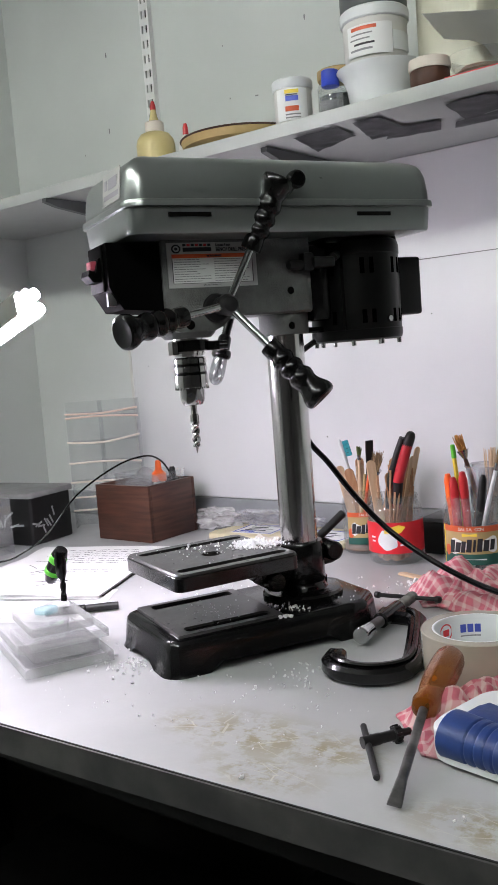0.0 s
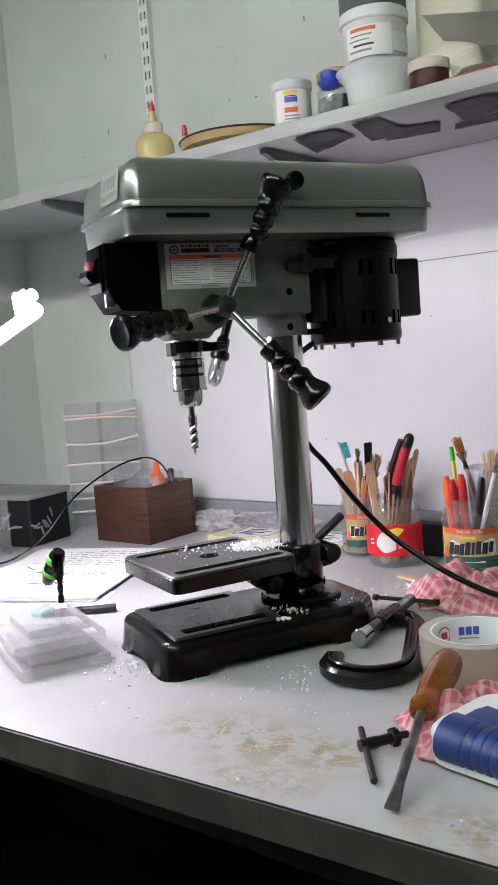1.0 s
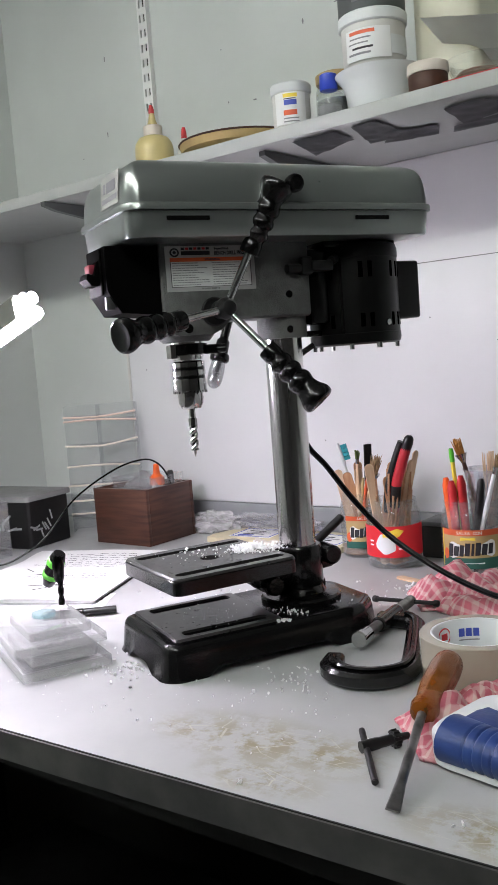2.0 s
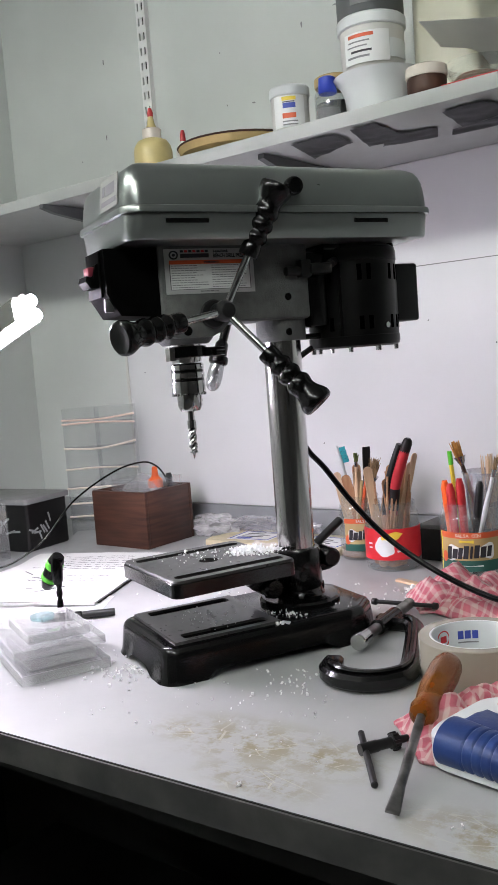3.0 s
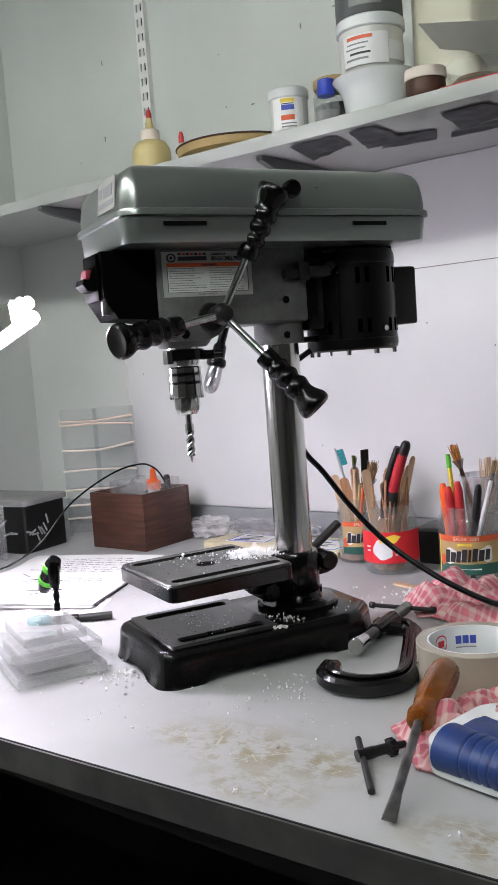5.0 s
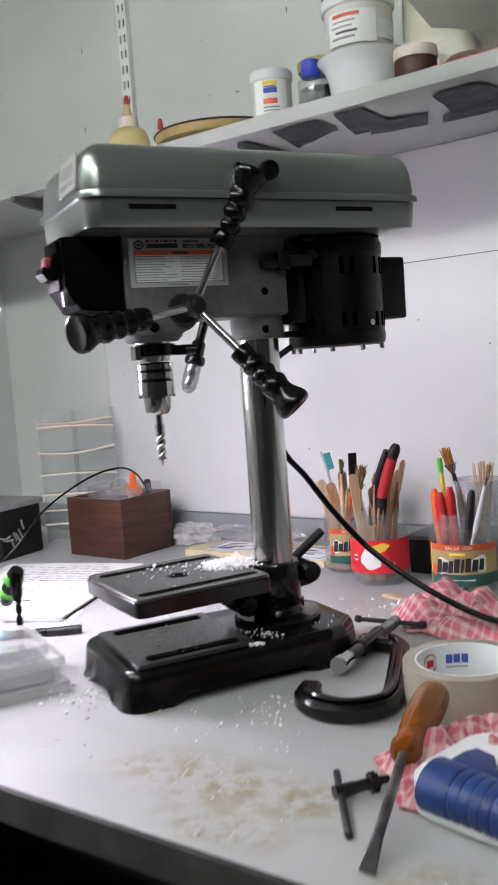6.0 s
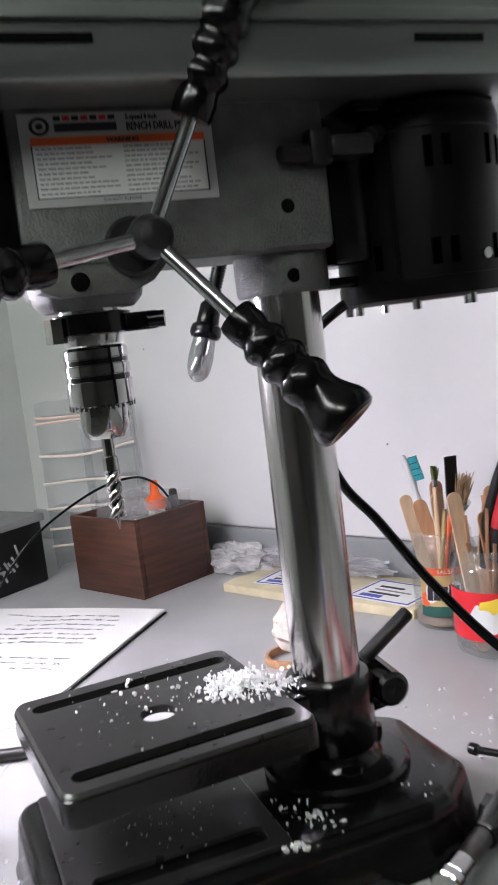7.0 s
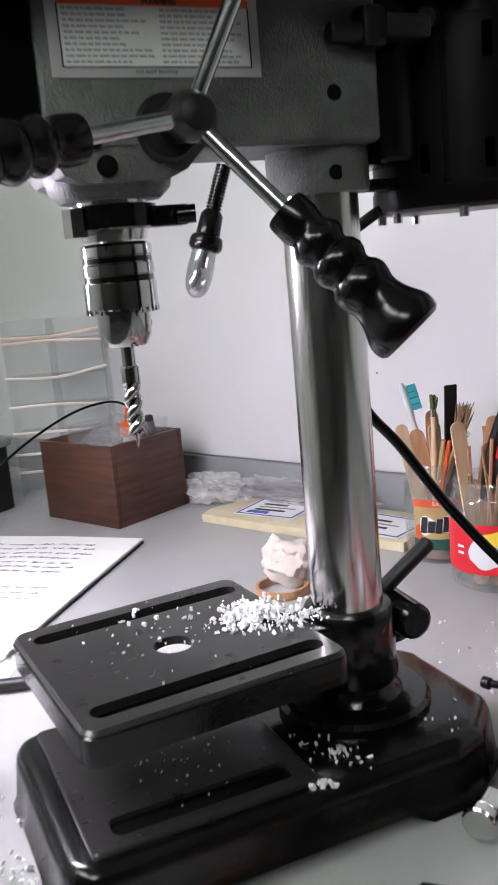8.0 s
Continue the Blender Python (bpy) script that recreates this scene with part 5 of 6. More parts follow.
def jar(x, y, r, h, label):
    t = on("glass_jar", x, y, BT + 0.0005, label, "jar", "glass jars of tools")
    part("glass", lathe([(r * 0.86, 0.0), (r * 0.97, 0.003), (r, 0.010), (r, h * 0.78), (r * 0.93, h * 0.86), (r * 0.86, h * 0.90), (r * 0.90, h * 0.925), (r * 0.86, h * 0.95), (r * 0.89, h * 0.975), (r * 0.86, h), (r * 0.83, h), (r * 0.83, h * 0.9), (r * 0.96, h * 0.77), (r * 0.96, 0.010), (r * 0.8, 0.005)], 44, False), M_JAR, t)
    part("glass_floor", lathe([(r * 0.86, 0.0004), (r * 0.9, 0.004), (0.001, 0.005)], 40), M_JAR, t)
    return t


def stick(name, foot, top, w, th, material, label, category, group="", round_end=True, turn=0.0):
    """A flat stick with rounded ends that stands in a jar."""
    t = thing(name, pose(*foot), label, category, group)
    d = Vector(top) - Vector(foot)
    L = d.length
    o = rr(-w / 2, 0, w / 2, L, w * 0.49 if round_end else w * 0.1, 6)
    part("blade", xf(prism(o, -th / 2, th / 2, th * 0.25, th * 0.25), facing((0, 0, 0), tuple(d)) @ pose(0, 0, 0, 0, 0, turn) @ pose(0, 0, 0, 90, 0, 0)), material, t)
    return t


def brush(name, foot, top, material, hair, hw, hl, label, group="brushes"):
    t = thing(name, pose(*foot), label, "brush", group)
    d = Vector(top) - Vector(foot)
    L = d.length
    mm = along((0, 0, 0), tuple(d))
    part("handle", xf(lathe([(0.002, 0), (0.0032, L * 0.2), (0.0042, L * 0.55), (0.0032, L - hl * 1.5)], 12), mm), material, t)
    part("ferrule", xf(lathe([(0.0034, L - hl * 1.55), (hw * 0.75, L - hl * 0.95)], 14), mm), M_ROD, t)
    rh = random.Random(len(label))
    hairs = []
    for i in range(34):
        a, q = rh.uniform(0, 6.28), rh.uniform(0, 1) ** 0.5
        x0, y0 = hw * 0.6 * q * math.cos(a), hw * 0.45 * q * math.sin(a)
        hairs.append(xf(lathe([(0.0012, 0), (0.0010, hl * 0.6), (0.0004, hl * rh.uniform(0.85, 1.1))], 4), mm @ Matrix.Translation((x0, y0, L - hl)) @ pose(0, 0, 0, rh.uniform(-9, 9), rh.uniform(-12, 12), 0)))
    part("bristles", join(*hairs), hair, t)
    return t


def wrap(t, r, z0, z1, a0, a1, material, name="label", parent=None, k=0.0):
    return part(name, band(r + 0.0005 + k, z0, z1, a0, a1, 24), material, parent or t)


J1, J2, J3 = (-0.1515, 0.4205), (-0.0585, 0.372), (0.092, 0.370)
jr1 = jar(*J1, 0.040, RIM, "clear glass salsa jar holding brushes and sticks")
lb = wrap(jr1, 0.040, 0.020, 0.070, -105, -5, M_TAN)
part("print", band(0.0407, 0.0700, 0.0785, -106, -4, 24, 0.0005), M_ORLABEL, lb)
part("print", band(0.0411, 0.0195, 0.0320, -106, -4, 24, 0.0004), M_GREENLABEL, lb)
part("print", decal(0.0412, -96, 0.040, blob(0.0055, 0.009, 2.0)), M_ORLABEL, lb)
part("print", decal(0.0413, -64, 0.0485, [(x, y + x * 0.06) for x, y in rr(-0.021, -0.0115, 0.021, 0.0125, 0.006)], 0.0004, 3), M_PAPER, lb)
for k, (a, z, w, h) in enumerate(((-86, 0.049, 0.0036, 0.0095), (-74, 0.047, 0.0042, 0.0070), (-62, 0.048, 0.0034, 0.0085), (-51, 0.050, 0.0030, 0.0090), (-42, 0.049, 0.0026, 0.0085))):
    part("print", decal(0.0418, a, z, [(-w - 0.001, -h), (w - 0.001, -h), (w + 0.001, h), (-w + 0.001, h)]), M_INK, lb)
part("residue", lathe([(0.036, 0.0055), (0.038, 0.008), (0.038, 0.018)], 30), M_SILT, jr1)

jr2 = jar(*J2, 0.0475, RIM, "clear glass jar with red label holding wooden sticks")
lb = wrap(jr2, 0.0475, 0.022, 0.076, -150, 30, M_REDLABEL)
part("print", decal(0.0484, -78, 0.046, blob(0.0175, 0.0185, 1.3, 28, 0.22)), M_OFFWHITE, lb, "white dip shape")
part("print", decal(0.0488, -66, 0.062, [(-0.016, -0.004), (0.000, -0.009), (0.014, -0.003), (0.022, 0.006), (0.010, 0.010), (-0.004, 0.006), (-0.014, 0.004)]), M_YPRINT, lb, "yellow chip shape")
for a, z, w in ((-112, 0.050, 0.0045), (-112, 0.043, 0.0040), (-42, 0.037, 0.009)):
    part("print", decal(0.0484, a, z, [(-w, -0.0016), (w, -0.0010), (w, 0.0014), (-w, 0.0016)]), M_PAPER, lb)

jr3 = jar(*J3, 0.052, RIM + 0.006, "clear glass salsa jar holding pens and plastic cup")
lb = wrap(jr3, 0.052, 0.018, 0.071, -128, 0, M_TAN)
part("print", band(0.0527, 0.0710, 0.0805, -129, 1, 24, 0.0005), M_ORLABEL, lb)
part("print", band(0.0531, 0.0175, 0.0350, -129, 1, 24, 0.0004), M_GREENLABEL, lb)
part("print", band(0.0527, 0.0175, 0.0805, -132, -129, 4, 0.0006), M_YPRINT, lb)
part("print", decal(0.0532, -76, 0.066, [(-0.012, -0.0025), (0.012, -0.0025), (0.012, 0.0025), (-0.012, 0.0025)]), M_YPRINT, lb)
part("print", decal(0.0532, -120, 0.040, blob(0.006, 0.009, 5.0)), M_ORLABEL, lb)
part("print", decal(0.0534, -70, 0.0485, [(x, y + x * 0.05) for x, y in rr(-0.039, -0.0130, 0.039, 0.0140, 0.007)], 0.0004, 3), M_PAPER, lb)
for k, (a, z, w, h) in enumerate(((-108, 0.047, 0.0042, 0.0105), (-97, 0.046, 0.0046, 0.0080), (-87, 0.047, 0.0036, 0.0092), (-77, 0.049, 0.0040, 0.0105), (-68, 0.049, 0.0020, 0.0100), (-59, 0.050, 0.0040, 0.0105), (-48, 0.049, 0.0044, 0.0090), (-37, 0.050, 0.0036, 0.0085))):
    part("print", decal(0.0539, a, z, [(-w - 0.0012, -h), (w - 0.0012, -h), (w + 0.0012, h), (-w + 0.0012, h)]), M_INK, lb)
part("print", decal(0.0536, -72, 0.0265, [(-0.022, -0.0012), (0.022, -0.0012), (0.022, 0.0012), (-0.022, 0.0012)]), M_PAPER, lb)


def lettered(text, size, r, z, a_mid, parent, material):
    """Letters set one by one round a jar."""
    step = size * 0.62 / r
    for i, ch in enumerate(text):
        if ch == " ":
            continue
        a = radians(a_mid) + (i - (len(text) - 1) / 2) * step
        m = Matrix.Translation((r * math.cos(a), r * math.sin(a), z)) @ pose(0, 0, 0, 0, 0, math.degrees(a) + 90) @ pose(0, 0, 0, 90, 0, 0)
        writing("letter", ch, size, m, material, parent, "CENTER", 0.0001)


lettered("SALSA CON", 0.0075, 0.0538, 0.0732, -74, lb, M_CREAM)
lettered("SALSA", 0.0068, 0.0418, 0.0722, -58, jr1.children[2], M_CREAM)

BF = BT + 0.007


def at(J, dx, dy, z=BF):
    return (J[0] + dx, J[1] + dy, z)


G = "wooden craft sticks"
for f, tp, w, mm, tn in (((-0.010, 0.0), (-0.034, -0.022, 1.062), 0.016, M_STICK, 10), ((0.006, 0.01), (-0.012, -0.026, 1.058), 0.017, M_STICK2, -10), ((0.0, 0.012), (0.008, -0.018, 1.066), 0.017, M_STICK, 25), ((-0.01, 0.015), (-0.016, 0.022, 1.072), 0.016, M_STICK2, 5)):
    stick("craft_stick", at(J1, *f), (J1[0] + tp[0], J1[1] + tp[1], tp[2]), w, 0.0018, mm, "flat wooden craft stick standing in glass jar", "stick", G, True, tn)
for f, tp, w, mm, tn in (((0.0, -0.034), (-0.022, -0.036, 1.083), 0.0175, M_STICK, 20), ((0.016, -0.030), (0.010, -0.010, 1.072), 0.0175, M_STICK2, 0), ((0.02, -0.02), (0.004, -0.022, 1.060), 0.017, M_STICK2, 30), ((-0.02, -0.02), (-0.004, 0.018, 1.080), 0.017, M_STICK2, -8), ((0.0, 0.0), (0.036, 0.010, 1.085), 0.016, M_STICK, 50), ((-0.005, 0.01), (0.042, 0.020, 1.100), 0.015, M_STICK, 40), ((0.0, 0.02), (0.026, -0.015, 1.066), 0.016, M_STICK2, 30), ((-0.01, -0.01), (0.020, 0.020, 1.078), 0.016, M_STICK2, 10)):
    stick("craft_stick", at(J2, *f), (J2[0] + tp[0], J2[1] + tp[1], tp[2]), w, 0.0018, mm, "flat wooden craft stick standing in glass jar", "stick", G, True, tn)
rt = random.Random(5)
for i in range(16):
    a = rt.uniform(0, 6.28)
    t = stick("skewer", at(J2, 0.022 * math.cos(a), 0.022 * math.sin(a)), (J2[0] + 0.035 * math.cos(a + 0.5), J2[1] + 0.035 * math.sin(a + 0.5), rt.uniform(1.02, 1.07)), 0.0035, 0.0035, M_STICK2, "thin stained wooden stick standing in glass jar", "stick", "thin sticks", False)

tbm = thing("toothbrush", pose(*at(J1, 0.010, 0.012)), "white toothbrush with teal bristles standing in jar", "toothbrush")
d = Vector((-0.036, -0.040, 0.206))
mm_ = facing((0, 0, 0), tuple(d))
part("handle", xf(lathe([(0.004, 0), (0.0048, 0.06), (0.0038, 0.12), (0.0028, 0.165), (0.0042, 0.175), (0.0042, 0.205), (0.002, 0.212)], 12), mm_), M_OFFWHITE, tbm)
part("bristles", xf(join(*[box(-0.0035, 0.0042, 0.178 + 0.0075 * i, 0.0035, 0.0145, 0.1845 + 0.0075 * i) for i in range(4)]), mm_ @ pose(0, 0, 0, 0, 0, 75)), M_TEAL, tbm, "teal and white bristles")
brush("paint_brush", at(J1, 0.0, -0.01), (J1[0] + 0.010, J1[1] - 0.02, 1.098), M_STICK, M_OLIVE, 0.0045, 0.016, "thin paint brush with green bristles in jar")
brush("paint_brush", at(J1, -0.02, 0.0), (J1[0] + 0.048, J1[1] - 0.01, 1.085), M_STICK2, M_HAIR, 0.015, 0.034, "worn paint brush with splayed brown bristles")
brush("paint_brush", at(J1, -0.018, 0.01), (J1[0] + 0.034, J1[1] + 0.01, 1.080), M_BLUEPRINT, M_HAIR, 0.013, 0.030, "worn paint brush with splayed brown bristles")
t = thing("black_file", pose(*at(J1, 0.012, 0.004)), "flat black tool standing in glass jar", "tool")
part("blade", xf(box(-0.0075, -0.0015, 0, 0.0075, 0.0015, 0.202, 0.0006, 1), facing((0, 0, 0), (0.014, -0.012, 0.2)) @ pose(0, 0, 0, 0, 0, 15)), M_RUBBERY, t)
for i, (x, y, z) in enumerate(((0.026, -0.030, 1.048), (0.030, -0.026, 1.040))):
    t = thing("thin_brush", pose(*at(J1, -0.012, 0.0)), "thin copper-coloured brush handle in jar", "brush", "brushes")
    part("handle", xf(lathe([(0.002, 0), (0.0032, 0.08), (0.003, 0.13), (0.0022, 0.15)], 10), along((0, 0, 0), (x + 0.012, y, z - BF))), (M_TAN, M_ORANGE)[i], t)
# red and black pliers handles
t = thing("pliers", pose(*at(J2, 0.012, -0.012)), "red and black handled pliers standing in jar", "pliers")
for px_, rad, mm in ((-0.004, 0.0058, M_RUBBERY), (0.010, 0.0078, M_SOFTRED)):
    h = part("handle", tube([(px_ - 0.010, -0.004, 0.09), (px_ + 0.000, -0.010, 0.135), (px_ + 0.016, -0.012, 0.180), (px_ + 0.030, -0.012, 0.214)], [rad + 0.0015 * math.sin(i / 24 * 3.14) for i in range(25)], 14), mm, t)
    if mm is M_SOFTRED:
        part("end_cap", tube([(px_ + 0.024, -0.012, 0.200), (px_ + 0.030, -0.012, 0.215), (px_ + 0.033, -0.012, 0.224)], [0.0085, 0.0088, 0.0090, 0.0088, 0.008, 0.0065, 0.004], 14, 3), M_RUBBERY, h, "black end cap")
        part("grip_patch", tube([(px_ - 0.008, -0.0055, 0.100), (px_ - 0.003, -0.0085, 0.120), (px_ + 0.001, -0.0108, 0.138)], 0.0092, 14), M_RUBBERY, h)
part("jaw", tube([(0.0, 0.0, 0.0), (0.002, -0.002, 0.05), (0.0, -0.004, 0.095)], 0.006, 10), M_OLDSTEEL, t)
# jar three
for k, (f, tp, mm, lab) in enumerate((((-0.02, -0.02), (-0.030, -0.030, 1.062), M_BRIGHTORANGE, "orange"), ((-0.012, -0.03), (-0.018, -0.036, 1.058), M_RED, "red"), ((0.0, -0.02), (-0.004, -0.030, 1.066), M_RED, "red"))):
    t = thing("highlighter", pose(*at(J3, *f)), lab + " plastic pen standing in glass jar", "pen", "pens")
    dd = Vector((J3[0] + tp[0], J3[1] + tp[1], tp[2])) - Vector(at(J3, *f))
    part("barrel", xf(lathe([(0.006, 0), (0.007, 0.004), (0.007, dd.length * 0.7), (0.0075, dd.length * 0.72), (0.0072, dd.length * 0.92), (0.004, dd.length)], 16), along((0, 0, 0), tuple(dd))), mm, t)
t = thing("pencil", pose(*at(J3, -0.015, 0.0)), "yellow pencil with green eraser end in jar", "pencil")
dd = Vector((-0.006, -0.025, 0.205))
part("shaft", xf(cyl(0.0037, 0, 0.182, 6), along((0, 0, 0), tuple(dd))), M_YPRINT, t)
part("ferrule", xf(lathe([(0.0041, 0.182), (0.0041, 0.197), (0.0036, 0.204)], 12), along((0, 0, 0), tuple(dd))), M_GREEN, t)
cup = thing("plastic_cup", pose(J3[0] + 0.022, J3[1] + 0.014, BT + 0.075), "translucent plastic cup holding toothpicks and brush", "cup")
part("body", lathe([(0.026, 0), (0.036, 0.094), (0.038, 0.095), (0.0385, 0.098), (0.036, 0.0975), (0.0345, 0.092), (0.0245, 0.002), (0.001, 0.0015)], 36), M_BAG, cup)
for i in range(18):
    a, q = rt.uniform(0, 6.28), rt.uniform(0.2, 1) * 0.012
    t = thing("toothpick", pose(J3[0] + 0.030 + q * math.cos(a) * 0.6, J3[1] + 0.006 + q * math.sin(a) * 0.6, BT + 0.0785), "pale wooden toothpick standing in cup", "toothpick", "toothpicks")
    part("pick", xf(lathe([(0.0006, 0), (0.0012, 0.01), (0.0012, 0.108), (0.0005, 0.122)], 6), along((0, 0, 0), (0.010 * math.cos(a) + 0.006, 0.010 * math.sin(a), 0.12))), M_STICK, t)
brush("paint_brush", (J3[0] + 0.014, J3[1] + 0.010, BT + 0.0785), (J3[0] - 0.020, J3[1] - 0.004, 1.122), M_BROWN, M_ORHAIR, 0.014, 0.026, "flat paint brush with orange-brown bristles")
brush("paint_brush", at(J3, 0.01, -0.036), (J3[0] + 0.062, J3[1] - 0.030, 1.10), M_OFFWHITE, M_HAIR, 0.006, 0.02, "white-handled paint brush standing in jar")
t = thing("marker_pen", pose(*at(J3, 0.012, -0.03)), "black marker pen standing in glass jar", "pen", "pens")
part("barrel", xf(lathe([(0.006, 0), (0.007, 0.1), (0.006, 0.15), (0.003, 0.158)], 14), along((0, 0, 0), (0.022, -0.006, 0.15))), M_RUBBERY, t)
bk = on("black_box", 0.018, 0.462, BT + 0.0005, "low black box standing behind glass jars", "box")
part("body", box(-0.055, -0.03, 0, 0.055, 0.04, 0.058, 0.003), M_RUBBERY, bk)
part("lid", box(-0.057, -0.032, 0.0582, 0.057, 0.042, 0.066, 0.002), M_GREYPL, bk)
sp = on("wooden_spoon", 0.040, 0.272, BT + 0.001, "pale wooden stick end lying on workbench", "stick")
part("blade", xf(prism(rr(-0.05, -0.008, 0.018, 0.008, 0.0078), 0, 0.003, 0.001), pose(0, 0, 0, 0, 0, -18)), M_STICK, sp)

# power cord from the motor over the towel
cd = on("power_cord", 0, 0, 0, "black power cord hanging from drill press motor", "cord")
part("cord", tube([(0.036, 0.070, 1.300), (0.006, 0.056, 1.290), (-0.026, 0.052, 1.262), (-0.032, 0.058, 1.200), (-0.022, 0.072, 1.150), (0.0002, 0.085, 1.117), (0.0320, 0.105, 1.063), (0.0780, 0.122, 1.010), (0.148, 0.130, 0.966), (0.248, 0.090, 0.949), (0.36, 0.03, 0.960), (0.52, -0.02, 0.93), (0.75, 0.05, BT + 0.005)], 0.0042, 12, 10), M_PLASTIC, cd)


# ---- C-clamp beside the base ----
cl = thing("c_clamp", pose(0, 0, BT), "black C-clamp with steel screw lying on workbench", "clamp")


def ribbon(pts, widths, z0, z1, b=0.003):
    """A flat casting that follows a line, with its own width at each point."""
    path = [Vector((*p, 0)) for p in pts]
    rings = []
    for i, p in enumerate(path):
        d = (path[min(i + 1, len(path) - 1)] - path[max(i - 1, 0)]).normalized()
        s = Vector((-d.y, d.x, 0)) * widths[i] / 2
        sec = [(-1, z0 + b), (-1, z1 - b), (-1 + 2 * b / widths[i], z1), (1 - 2 * b / widths[i], z1), (1, z1 - b), (1, z0 + b), (1 - 2 * b / widths[i], z0), (-1 + 2 * b / widths[i], z0)]
        rings.append([(p.x + s.x * k, p.y + s.y * k, z) for k, z in sec])
    return loft(rings)


cpts = [tuple(p)[:2] for p in smooth_path([(0.128, -0.116, 0), (0.140, -0.142, 0), (0.165, -0.156, 0), (0.198, -0.152, 0), (0.220, -0.128, 0), (0.220, -0.098, 0), (0.197, -0.045, 0), (0.168, 0.015, 0), (0.150, 0.046, 0), (0.132, 0.055, 0), (0.094, 0.050, 0)], 6)]
cw = [0.024 + 0.008 * math.sin(min(1, i / (len(cpts) - 1) * 2.2) * 3.14) for i in range(len(cpts))]
part("frame", ribbon(cpts, cw, 0.0015, 0.020, 0.004), M_BLACK, cl, "glossy black cast frame")
part("rib", ribbon(cpts[3:-6], [0.008] * len(cpts[3:-6]), 0.0200, 0.0245, 0.002), M_BLACK, cl)
part("screw", rod((0.120, -0.040, 0.0145), (0.097, 0.138, 0.0145), 0.0072, 20, 0.001), M_OLDSTEEL, cl, "threaded steel screw")
threads = []
for i in range(22):
    f = 0.02 + i * 0.0026
    p0, p1 = Vector((0.1095, 0.040, 0.0145)), Vector((0.097, 0.138, 0.0145))
    q = p0 + (p1 - p0).normalized() * (0.035 + i * 0.0028)
    threads.append(xf(lathe([(0.0071, -0.0008), (0.0080, 0), (0.0071, 0.0008)], 16), along(q, q + (p1 - p0))))
part("thread", join(*threads), M_OLDSTEEL, cl)
part("sleeve", join(rod((0.1130, 0.014, 0.0145), (0.1050, 0.080, 0.0145), 0.0105, 22, 0.002)), M_BLACK, cl)
part("pad", join(rod((0.1212, -0.050, 0.0145), (0.1198, -0.040, 0.0145), 0.0115, 26, 0.0015), rod((0.1198, -0.040, 0.0145), (0.1172, -0.020, 0.0145), 0.0098, 22, 0.002)), M_CHROME, cl, "round steel swivel pad")
part("tee_bar", rod((0.046, 0.123, 0.0145), (0.138, 0.135, 0.0145), 0.0032, 12, 0.001), M_RUBBERY, cl, "black sliding tee bar")
for p in ((0.046, 0.123), (0.138, 0.135)):
    part("bar_end", xf(lathe([(0.002, -0.005), (0.005, -0.003), (0.005, 0.003), (0.002, 0.005)], 12), Matrix.Translation((*p, 0.0145)) @ pose(0, 0, 0, 90, 0, 82)), M_RUBBERY, cl)

# ---- roll of packing tape ----
TC = (0.284, -0.052)
tp = on("packing_tape", *TC, BT + 0.0005, "roll of clear packing tape standing flat on bench", "tape roll")
part("tape", lathe([(0.0535, 0.0), (0.0655, 0.0), (0.0665, 0.001), (0.0665, 0.047), (0.0655, 0.048), (0.0535, 0.048)], 72, False), M_TAPE, tp, "yellowish clear tape")
core = part("core", lathe([(0.0534, 0.0005), (0.0512, 0.0005), (0.0510, 0.001), (0.0510, 0.0475), (0.0512, 0.0478), (0.0534, 0.0478)], 60, False), M_OFFWHITE, tp, "white printed cardboard core")
for a0, a1, z0, z1, mm in ((112, 120, 0.026, 0.036, M_BLUEPRINT), (122, 130, 0.026, 0.036, M_BLUEPRINT), (132, 140, 0.026, 0.036, M_BLUEPRINT), (112, 140, 0.021, 0.0225, M_GREYINK)):
    part("print", shell(0.0504, 0.0509, a0, a1, z0, z1, 6), mm, core, "", 0)
part("print", xf(plate(circ(0, 0, 0.011, 28), [circ(0, 0, 0.0095, 24)], 0, 0.0004), Matrix.Translation((0.0504 * math.cos(radians(165)), 0.0504 * math.sin(radians(165)), 0.030)) @ pose(0, 0, 0, 90, 0, 165 - 90) ), M_REDLABEL, core)
part("print", xf(box(-0.005, -0.004, 0, 0.005, 0.004, 0.0004), Matrix.Translation((0.0500 * math.cos(radians(165)), 0.0500 * math.sin(radians(165)), 0.030)) @ pose(0, 0, 0, 90, 0, 165 - 90)), M_REDLABEL, core, "", 0)


